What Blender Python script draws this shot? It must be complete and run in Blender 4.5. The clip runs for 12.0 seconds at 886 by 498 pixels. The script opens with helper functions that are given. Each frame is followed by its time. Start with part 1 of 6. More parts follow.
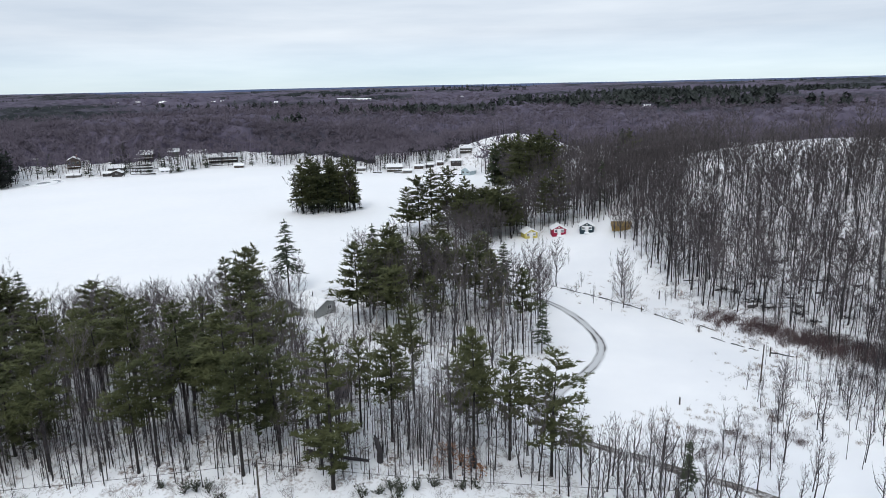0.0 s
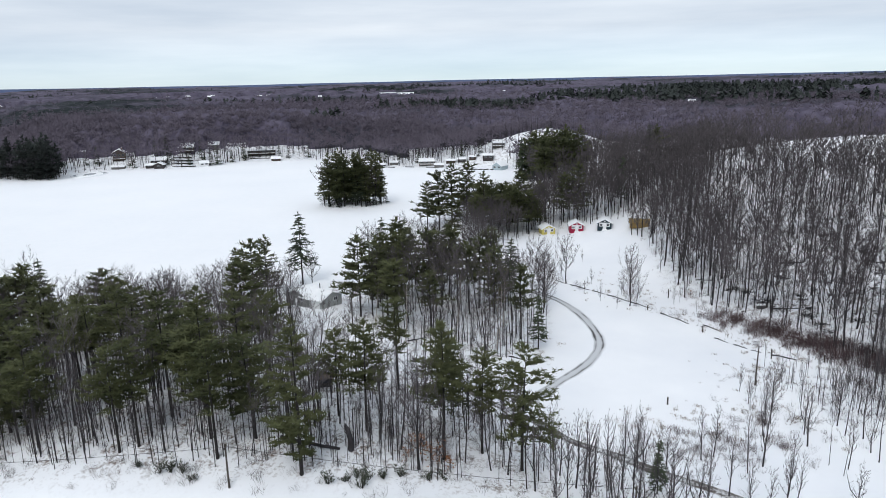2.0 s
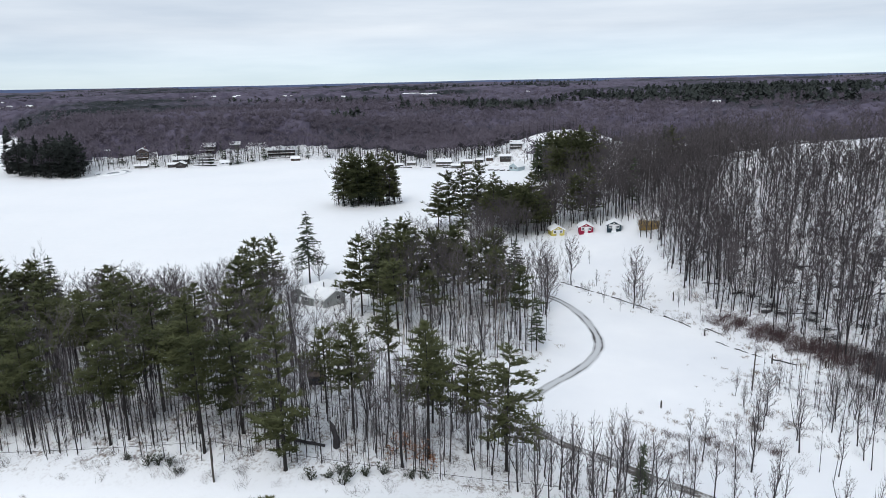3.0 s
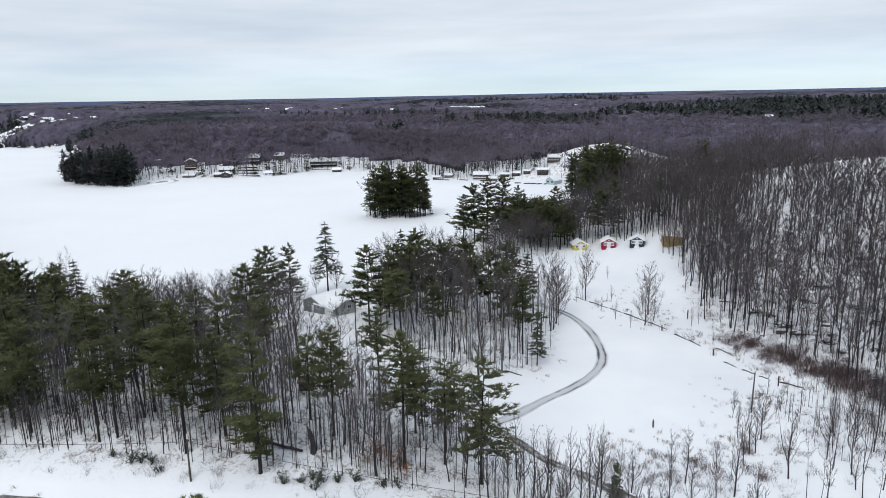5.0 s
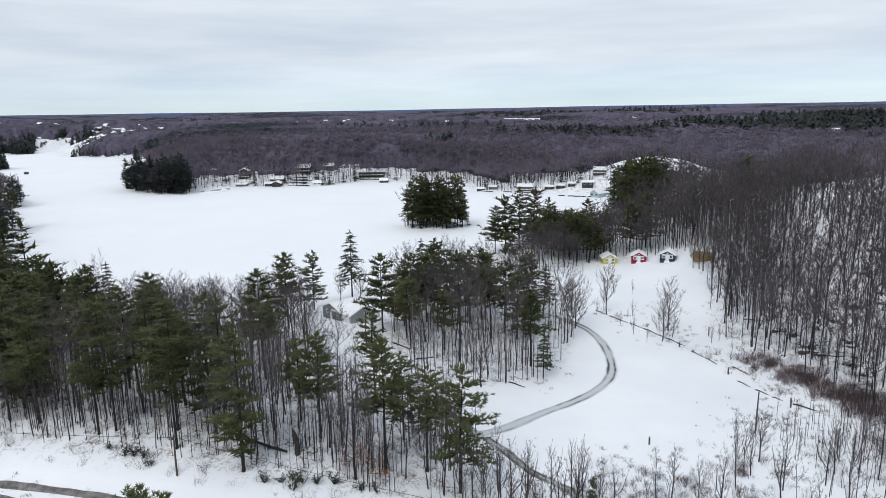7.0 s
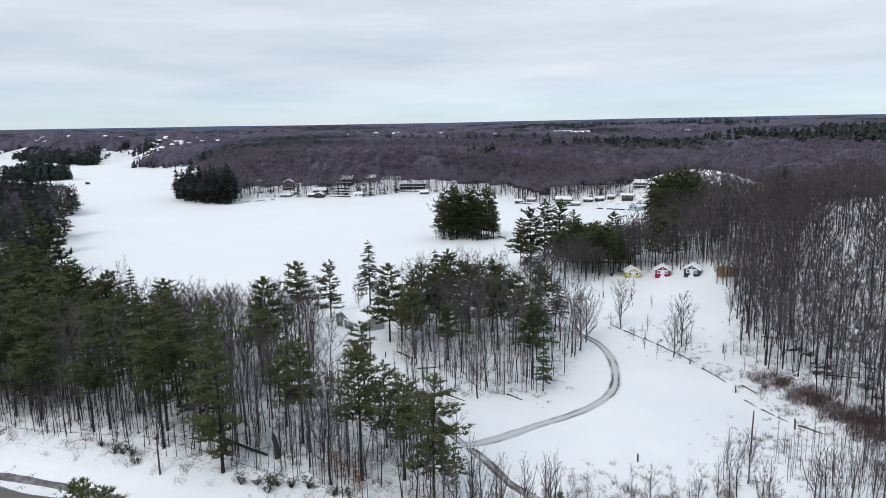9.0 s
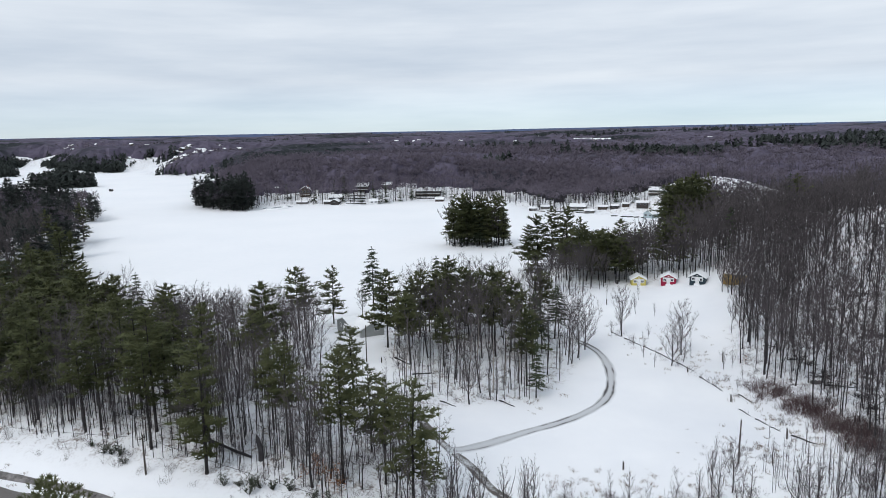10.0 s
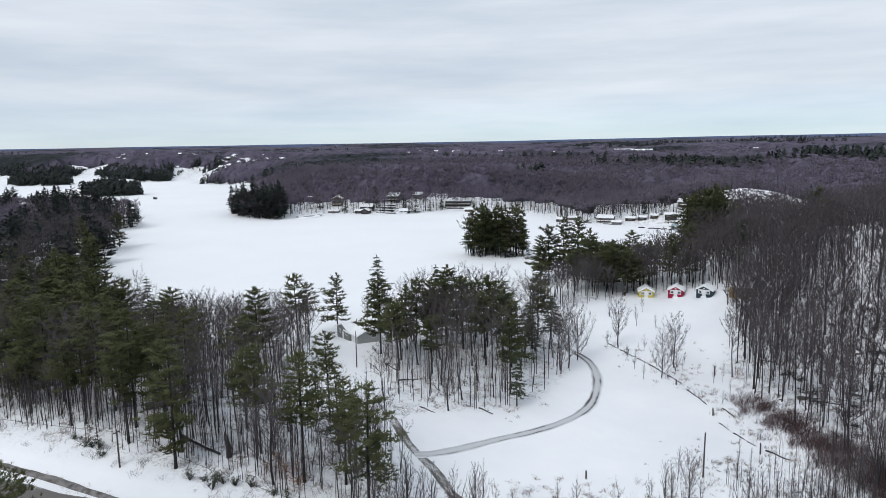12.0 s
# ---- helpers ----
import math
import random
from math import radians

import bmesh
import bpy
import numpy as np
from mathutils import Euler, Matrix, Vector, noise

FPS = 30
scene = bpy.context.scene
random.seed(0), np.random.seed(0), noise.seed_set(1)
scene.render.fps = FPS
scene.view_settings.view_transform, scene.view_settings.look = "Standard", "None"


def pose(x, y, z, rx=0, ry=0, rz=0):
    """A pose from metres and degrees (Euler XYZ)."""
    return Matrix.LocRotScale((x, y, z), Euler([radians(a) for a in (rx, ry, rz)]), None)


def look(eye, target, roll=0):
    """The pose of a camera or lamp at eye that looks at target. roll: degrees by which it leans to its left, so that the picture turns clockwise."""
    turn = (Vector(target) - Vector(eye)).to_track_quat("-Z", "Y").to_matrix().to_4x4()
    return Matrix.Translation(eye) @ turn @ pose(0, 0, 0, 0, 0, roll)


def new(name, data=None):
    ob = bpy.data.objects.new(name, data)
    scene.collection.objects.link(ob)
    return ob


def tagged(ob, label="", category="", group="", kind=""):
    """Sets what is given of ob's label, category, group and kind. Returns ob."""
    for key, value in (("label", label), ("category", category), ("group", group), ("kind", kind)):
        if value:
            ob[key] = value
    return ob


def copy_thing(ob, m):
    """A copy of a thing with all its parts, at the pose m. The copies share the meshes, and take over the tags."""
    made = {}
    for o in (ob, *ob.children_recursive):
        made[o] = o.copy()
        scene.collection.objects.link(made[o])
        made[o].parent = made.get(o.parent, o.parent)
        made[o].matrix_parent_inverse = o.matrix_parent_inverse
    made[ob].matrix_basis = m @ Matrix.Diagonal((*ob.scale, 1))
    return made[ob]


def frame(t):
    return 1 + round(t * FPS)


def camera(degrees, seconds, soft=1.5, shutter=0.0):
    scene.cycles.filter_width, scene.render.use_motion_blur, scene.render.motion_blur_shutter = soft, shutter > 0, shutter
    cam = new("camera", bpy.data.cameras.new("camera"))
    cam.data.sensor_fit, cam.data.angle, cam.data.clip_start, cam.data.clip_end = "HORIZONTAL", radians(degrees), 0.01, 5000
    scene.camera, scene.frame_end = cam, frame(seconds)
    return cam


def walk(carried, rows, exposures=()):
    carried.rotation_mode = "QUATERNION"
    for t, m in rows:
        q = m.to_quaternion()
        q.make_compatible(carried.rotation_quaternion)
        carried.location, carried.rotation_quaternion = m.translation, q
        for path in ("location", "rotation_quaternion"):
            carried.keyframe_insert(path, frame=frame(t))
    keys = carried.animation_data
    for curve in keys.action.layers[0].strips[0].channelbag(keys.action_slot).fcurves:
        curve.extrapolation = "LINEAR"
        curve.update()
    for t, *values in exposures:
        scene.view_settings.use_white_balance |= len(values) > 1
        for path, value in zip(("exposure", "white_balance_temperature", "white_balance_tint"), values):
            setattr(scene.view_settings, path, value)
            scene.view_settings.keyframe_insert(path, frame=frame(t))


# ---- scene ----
cam = camera(66.8, 12.0, soft=0.6)
PATH = [
    (0, (3.068, 1.322, 49.857), (3.252, 3.259, 49.393), -1.2),
    (0.5, (5.104, 0.895, 49.841), (5.253, 2.834, 49.374), -1.2),
    (1, (7.182, 0.43, 49.886), (7.3, 2.371, 49.416), -1.2),
    (1.5, (9.329, 0.026, 49.918), (9.413, 1.967, 49.444), -1.2),
    (2, (11.616, -0.339, 49.962), (11.667, 1.602, 49.485), -1.2),
    (2.5, (13.926, -0.663, 49.993), (13.941, 1.279, 49.514), -1.2),
    (4.5, (22.796, -1.269, 49.929), (22.672, 0.677, 49.486), -1.0),
    (5, (24.944, -1.422, 49.952), (24.778, 0.523, 49.516), -1.0),
    (5.5, (27.27, -1.496, 49.942), (27.06, 0.447, 49.515), -0.9),
    (6, (29.522, -1.474, 49.82), (29.271, 0.466, 49.402), -1.0),
    (6.5, (31.779, -1.395, 49.697), (31.486, 0.541, 49.289), -0.9),
    (7, (34.075, -1.242, 49.598), (33.74, 0.689, 49.199), -0.9),
    (9, (43.375, -0.067, 49.317), (42.888, 1.839, 48.956), -1.0),
    (9.5, (45.919, 0.267, 49.234), (45.401, 2.167, 48.884), -1.1),
    (10, (48.582, 0.573, 49.13), (48.031, 2.465, 48.792), -1.1),
    (10.5, (51.311, 0.845, 49.088), (50.728, 2.73, 48.761), -1.0),
    (11, (54.139, 1.063, 49.082), (53.526, 2.941, 48.766), -1.0),
    (11.5, (57.0, 1.38, 49.126), (56.357, 3.248, 48.816), -1.0),
    (12, (59.788, 1.644, 49.07), (59.112, 3.501, 48.764), -1.0),
]
walk(cam, [(t, look(eye, target, roll)) for t, eye, target, roll in PATH], [(0, 0.03), (5, 0.0), (12, -0.06)])


def light_world():
    world = bpy.data.worlds.new("winter_sky")
    scene.world = world
    world.use_nodes = True
    nt = world.node_tree
    nt.nodes.clear()
    out, bg = nt.nodes.new("ShaderNodeOutputWorld"), nt.nodes.new("ShaderNodeBackground")
    sky = nt.nodes.new("ShaderNodeTexSky")
    sky.sky_type, sky.sun_disc = "NISHITA", False
    sky.sun_elevation, sky.sun_rotation = radians(38), radians(200)
    sky.ozone_density = 3.0
    sky.air_density, sky.dust_density = 1.0, 0.1
    dim = nt.nodes.new("ShaderNodeVectorMath")
    dim.operation = "MULTIPLY"
    dim.inputs[1].default_value = (0.085, 0.115, 0.15)
    tc, mp = nt.nodes.new("ShaderNodeTexCoord"), nt.nodes.new("ShaderNodeMapping")
    mp.inputs["Scale"].default_value = (1.3, 1.3, 11.0)
    mp.inputs["Rotation"].default_value = (radians(2), radians(-3), 0)
    n1 = nt.nodes.new("ShaderNodeTexNoise")
    n1.inputs["Scale"].default_value, n1.inputs["Detail"].default_value, n1.inputs["Roughness"].default_value = 1.6, 5, 0.55
    ramp = nt.nodes.new("ShaderNodeValToRGB")
    e = ramp.color_ramp.elements
    e[0].position, e[0].color = 0.30, (0.58, 0.66, 0.765, 1)
    e[1].position, e[1].color = 0.66, (0.815, 0.875, 0.945, 1)
    # thin cover low over the horizon lets the blue through
    sep = nt.nodes.new("ShaderNodeSeparateXYZ")
    low = nt.nodes.new("ShaderNodeMapRange")
    low.inputs["From Min"].default_value, low.inputs["From Max"].default_value = 0.0, 0.075
    low.inputs["To Min"].default_value, low.inputs["To Max"].default_value = 0.68, 0.97
    mix = nt.nodes.new("ShaderNodeMix")
    mix.data_type = "RGBA"
    lk = nt.links.new
    lk(tc.outputs["Generated"], mp.inputs["Vector"])
    lk(mp.outputs["Vector"], n1.inputs["Vector"])
    lk(n1.outputs["Fac"], ramp.inputs["Fac"])
    lk(tc.outputs["Generated"], sep.inputs["Vector"])
    lk(sep.outputs["Z"], low.inputs["Value"])
    lk(sky.outputs["Color"], dim.inputs[0])
    lk(low.outputs["Result"], mix.inputs["Factor"])
    lk(dim.outputs["Vector"], mix.inputs["A"])
    lk(ramp.outputs["Color"], mix.inputs["B"])
    lk(mix.outputs["Result"], bg.inputs["Color"])
    bg.inputs["Strength"].default_value = 1.0
    lk(bg.outputs["Background"], out.inputs["Surface"])


light_world()
sun_data = bpy.data.lights.new("sun", "SUN")
sun_data.energy, sun_data.angle, sun_data.color = 1.22, radians(25), (1.0, 0.97, 0.93)
sun = new("sun", sun_data)
sun.matrix_world = look((0, 0, 300), (60, 180, 100))


# ---- materials ----
def material(name, base, rough=0.8, vary=0.25, scale=1.5, fine=14.0, bump=0.15, second=None, per_object=0.0, per_island=0.0, metal=0.0, spec=0.3):
    """A surface with broad and fine variation, in metres."""
    m = bpy.data.materials.new(name)
    m.use_nodes = True
    nt = m.node_tree
    bs = nt.nodes["Principled BSDF"]
    bs.inputs["Roughness"].default_value, bs.inputs["Metallic"].default_value = rough, metal
    bs.inputs["Specular IOR Level"].default_value = spec
    geo = nt.nodes.new("ShaderNodeNewGeometry")
    tc = nt.nodes.new("ShaderNodeTexCoord")
    big, small = nt.nodes.new("ShaderNodeTexNoise"), nt.nodes.new("ShaderNodeTexNoise")
    big.inputs["Scale"].default_value, small.inputs["Scale"].default_value = scale, fine
    big.inputs["Detail"].default_value, small.inputs["Detail"].default_value = 4, 3
    lk = nt.links.new
    lk(tc.outputs["Object"], big.inputs["Vector"])
    lk(tc.outputs["Object"], small.inputs["Vector"])
    add = nt.nodes.new("ShaderNodeMath")
    add.operation = "MULTIPLY_ADD"
    add.inputs[1].default_value = 0.4
    lk(small.outputs["Fac"], add.inputs[0])
    lk(big.outputs["Fac"], add.inputs[2])
    fac = add.outputs[0]
    info = nt.nodes.new("ShaderNodeObjectInfo")
    for amount, socket in ((per_object, info.outputs["Random"]), (per_island, geo.outputs["Random Per Island"])):
        if amount:
            more = nt.nodes.new("ShaderNodeMath")
            more.operation = "MULTIPLY_ADD"
            more.inputs[1].default_value = amount
            lk(socket, more.inputs[0])
            lk(fac, more.inputs[2])
            fac = more.outputs[0]
    ramp = nt.nodes.new("ShaderNodeValToRGB")
    lift = (per_object + per_island) * 0.5
    e = ramp.color_ramp.elements
    c2 = second or tuple(min(1.0, c * (1 + vary)) for c in base)
    c1 = base if second else tuple(c * (1 - vary) for c in base)
    e[0].position, e[0].color = 0.42 + lift * 0.6, (*c1, 1)
    e[1].position, e[1].color = 0.95 + lift * 1.2 if 0.95 + lift * 1.2 < 1 else 1.0, (*c2, 1)
    lk(fac, ramp.inputs["Fac"])
    lk(ramp.outputs["Color"], bs.inputs["Base Color"])
    if bump:
        bp = nt.nodes.new("ShaderNodeBump")
        bp.inputs["Strength"].default_value, bp.inputs["Distance"].default_value = bump, 0.1
        lk(small.outputs["Fac"], bp.inputs["Height"])
        lk(bp.outputs["Normal"], bs.inputs["Normal"])
    return m


def ground_material():
    """Snow with leaf litter and low brush showing through where the woods stand."""
    m = bpy.data.materials.new("snowy_ground")
    m.use_nodes = True
    nt, lk = m.node_tree, m.node_tree.links.new
    bs = nt.nodes["Principled BSDF"]
    bs.inputs["Roughness"].default_value, bs.inputs["Specular IOR Level"].default_value = 0.75, 0.2
    tc = nt.nodes.new("ShaderNodeTexCoord")

    def noise_at(s, detail=4):
        n = nt.nodes.new("ShaderNodeTexNoise")
        n.inputs["Scale"].default_value, n.inputs["Detail"].default_value = s, detail
        lk(tc.outputs["Object"], n.inputs["Vector"])
        return n
    broad, mid, fine = noise_at(0.05), noise_at(0.45, 6), noise_at(2.6, 5)
    snow = nt.nodes.new("ShaderNodeValToRGB")
    e = snow.color_ramp.elements
    e[0].position, e[0].color = 0.3, (0.80, 0.82, 0.86, 1)
    e[1].position, e[1].color = 0.7, (0.90, 0.91, 0.93, 1)
    lk(broad.outputs["Fac"], snow.inputs["Fac"])
    cover = nt.nodes.new("ShaderNodeAttribute")
    cover.attribute_name = "wooded"
    both = nt.nodes.new("ShaderNodeMath")
    both.operation = "MULTIPLY"
    lk(mid.outputs["Fac"], both.inputs[0])
    lk(fine.outputs["Fac"], both.inputs[1])
    cut = nt.nodes.new("ShaderNodeMapRange")
    cut.inputs["From Min"].default_value, cut.inputs["From Max"].default_value = 0.255, 0.43
    lk(both.outputs[0], cut.inputs["Value"])
    amount = nt.nodes.new("ShaderNodeMath")
    amount.operation = "MULTIPLY"
    lk(cut.outputs["Result"], amount.inputs[0])
    lk(cover.outputs["Fac"], amount.inputs[1])
    mix = nt.nodes.new("ShaderNodeMix")
    mix.data_type = "RGBA"
    mix.inputs["B"].default_value = (0.16, 0.115, 0.09, 1)
    lk(amount.outputs[0], mix.inputs["Factor"])
    lk(snow.outputs["Color"], mix.inputs["A"])
    lk(mix.outputs["Result"], bs.inputs["Base Color"])
    bp = nt.nodes.new("ShaderNodeBump")
    bp.inputs["Strength"].default_value, bp.inputs["Distance"].default_value = 0.25, 0.4
    lk(mid.outputs["Fac"], bp.inputs["Height"])
    lk(bp.outputs["Normal"], bs.inputs["Normal"])
    return m


GROUND = ground_material()
ICE = material("lake_snow", (0.84, 0.86, 0.89), 0.7, scale=0.02, fine=0.35, bump=0.08, second=(0.90, 0.91, 0.93), spec=0.2)
ROOF_SNOW = material("roof_snow", (0.82, 0.84, 0.87), 0.7, scale=0.4, fine=3, bump=0.1, second=(0.9, 0.91, 0.92), spec=0.2)
BARK = material("grey_bark", (0.034, 0.031, 0.034), 0.9, 0.4, 1.2, 20, 0.4, per_object=0.25)
PINE_BARK = material("pine_bark", (0.024, 0.021, 0.021), 0.9, 0.4, 1.2, 18, 0.4)
BIRCH = material("birch_bark", (0.38, 0.34, 0.31), 0.8, 0.3, 2.5, 18, 0.2)
TWIGS = material("winter_twigs", (0.063, 0.056, 0.059), 0.9, scale=0.3, fine=4, bump=0, second=(0.136, 0.121, 0.126), per_object=0.35, spec=0.1)
NEEDLES = material("pine_needles", (0.041, 0.051, 0.027), 0.7, scale=0.25, fine=3, bump=0, second=(0.099, 0.108, 0.052), per_object=0.3, per_island=0.2, spec=0.08)
SPRUCE = material("spruce_needles", (0.033, 0.046, 0.032), 0.75, scale=0.3, fine=3, bump=0, second=(0.072, 0.09, 0.054), per_object=0.25, per_island=0.2, spec=0.08)
# brown twigs with the violet of distance haze mixed into the colour
HAZED_FAR_TWIGS = material("hazed_far_wood", (0.078, 0.067, 0.086), 0.95, scale=0.006, fine=0.05, bump=0, second=(0.145, 0.125, 0.156), per_island=0.25)
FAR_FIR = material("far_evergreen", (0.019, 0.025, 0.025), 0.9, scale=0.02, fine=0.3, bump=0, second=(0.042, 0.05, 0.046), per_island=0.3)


# ---- helpers for meshes ----
class Bag:
    """Collects corners and faces of one mesh."""

    def __init__(self):
        self.v, self.f = [], []

    def tube(self, pts, radii, n=5, tip=True):
        """A tapered tube through the points; closes in a point where tip is set."""
        base, rings = len(self.v), len(pts)
        for i, p in enumerate(pts):
            p = Vector(p)
            d = (Vector(pts[min(i + 1, rings - 1)]) - Vector(pts[max(i - 1, 0)])).normalized()
            a = d.orthogonal().normalized()
            b = d.cross(a)
            if i == rings - 1 and tip:
                self.v.append(p)
                break
            for k in range(n):
                w = 2 * math.pi * k / n
                self.v.append(p + (a * math.cos(w) + b * math.sin(w)) * radii[i])
        for i in range(rings - 1):
            for k in range(n):
                k2 = (k + 1) % n
                if i == rings - 2 and tip:
                    self.f.append((base + i * n + k, base + i * n + k2, base + (i + 1) * n))
                else:
                    self.f.append((base + i * n + k, base + i * n + k2, base + (i + 1) * n + k2, base + (i + 1) * n + k))
        if not tip:
            self.f.append(tuple(base + (rings - 1) * n + k for k in range(n)))

    def tri(self, a, b, c):
        i = len(self.v)
        self.v += [Vector(a), Vector(b), Vector(c)]
        self.f.append((i, i + 1, i + 2))

    def box(self, x0, x1, y0, y1, z0, z1):
        i = len(self.v)
        self.v += [Vector((x, y, z)) for z in (z0, z1) for x, y in ((x0, y0), (x1, y0), (x1, y1), (x0, y1))]
        self.f += [tuple(i + k for k in q) for q in ((3, 2, 1, 0), (4, 5, 6, 7), (0, 1, 5, 4), (1, 2, 6, 5), (2, 3, 7, 6), (3, 0, 4, 7))]

    def solid(self, ring, d):
        """The polygon ring, drawn out by the vector d."""
        i, n = len(self.v), len(ring)
        self.v += [Vector(p) for p in ring] + [Vector(p) + Vector(d) for p in ring]
        self.f += [tuple(i + k for k in range(n))[::-1], tuple(i + n + k for k in range(n))]
        self.f += [(i + k, i + (k + 1) % n, i + n + (k + 1) % n, i + n + k) for k in range(n)]

    def mesh(self, name, *mats):
        me = bpy.data.meshes.new(name)
        me.from_pydata([tuple(p) for p in self.v], [], self.f)
        for m in mats:
            me.materials.append(m)
        bm = bmesh.new()
        bm.from_mesh(me)
        bmesh.ops.recalc_face_normals(bm, faces=bm.faces)
        bm.to_mesh(me)
        bm.free()
        return me


def part(name, bag, mat, parent, label=""):
    ob = new(name, bag if isinstance(bag, bpy.types.Mesh) else bag.mesh(name, mat))
    ob.parent = parent
    return tagged(ob, label=label)


def thing(name, label, category, group="", kind=""):
    return tagged(new(name), label, category, group, kind)


def spread(x):
    return random.uniform(-x, x)


def spot(x, y, turn=0.0, size=1.0, sink=0.15):
    """A pose on the ground."""
    return Matrix.Translation((x, y, float(land(x, y)) - sink)) @ Matrix.Rotation(turn, 4, "Z") @ Matrix.Scale(size, 4)


class Stock:
    """Built once, then copied to each place."""

    def __init__(self, makers):
        self.makers, self.made = makers, {}

    def put(self, kind, m, group=""):
        if kind not in self.made:
            ob = self.makers[kind]()
            ob.matrix_basis = m
            self.made[kind] = ob
        else:
            base = self.made[kind]
            size = base.scale.copy()
            ob = copy_thing(base, m @ Matrix.Diagonal((1 / size[0], 1 / size[1], 1 / size[2], 1)))
        return tagged(ob, group=group)


# ---- the lie of the land ----
LAKE = [(-12, 172), (-28, 160), (-42, 143), (-62, 139), (-85, 143), (-112, 160), (-140, 184), (-167, 210), (-185, 235), (-198, 256), (-235, 285), (-263, 306),
        (-264, 333), (-299, 375), (-330, 400), (-400, 408), (-450, 400), (-560, 440), (-1000, 600), (-1500, 760), (-1480, 1000),
        (-1218, 959), (-1133, 917), (-1021, 919), (-1012, 959), (-1070, 1030), (-804, 836), (-745, 823), (-708, 856), (-754, 923), (-785, 985), (-765, 1000),
        (-660, 880), (-582, 772), (-531, 765), (-496, 767), (-430, 680), (-330, 560), (-290, 470), (-281, 446), (-264, 421), (-238, 402),
        (-212, 394), (-200, 398), (-205, 415), (-194, 437), (-168, 436), (-148, 437), (-130, 449), (-114, 472), (-87, 474), (-51, 472), (-15, 420),
        (10, 414), (25, 408), (59, 406), (66, 354), (45, 330), (25, 295), (14, 280), (10, 235), (16, 215), (10, 190)]
# cleared knolls with houses among the far woods: x, y, width, height
TOWNS = [(-36, 1330, 75, 0.5), (-400, 1340, 170, 5), (-230, 1240, 110, 4), (-720, 1020, 100, 13), (-1000, 1180, 120, 15), (250, 1500, 200, 5), (-640, 905, 45, 4), (300, 790, 30, 4), (560, 1800, 200, 6), (-120, 1900, 200, 6)]
ISLES = [(-19, 288, 15.5, 10.5), (-545, 583, 40, 20), (-858, 752, 60, 30)]


def smooth(v, a, b):
    """0 at a, 1 at b, gliding between."""
    s = np.clip((np.asarray(v, float) - a) / (b - a), 0, 1)
    return s * s * (3 - 2 * s)


def bell(x, y, cx, cy, sx, sy):
    return np.exp(-0.5 * (((x - cx) / sx) ** 2 + ((y - cy) / sy) ** 2))


def off_lake(x, y):
    """Metres from the shore: positive on land, negative on the lake."""
    x, y = np.asarray(x, float), np.asarray(y, float)
    best, odd = np.full(x.shape, 1e9), np.zeros(x.shape, bool)
    for (ax, ay), (bx, by) in zip(LAKE, LAKE[1:] + LAKE[:1]):
        dx, dy = bx - ax, by - ay
        u = np.clip(((x - ax) * dx + (y - ay) * dy) / (dx * dx + dy * dy), 0, 1)
        best = np.minimum(best, np.hypot(x - ax - u * dx, y - ay - u * dy))
        cross = (ay > y) != (by > y)
        odd ^= cross & (x < ax + (y - ay) * dx / (dy if dy else 1e-9))
    d = np.where(odd, -best, best)
    for cx, cy, rx, ry in ISLES:
        d = np.maximum(d, (1 - np.hypot((x - cx) / rx, (y - cy) / ry)) * min(rx, ry))
    return d


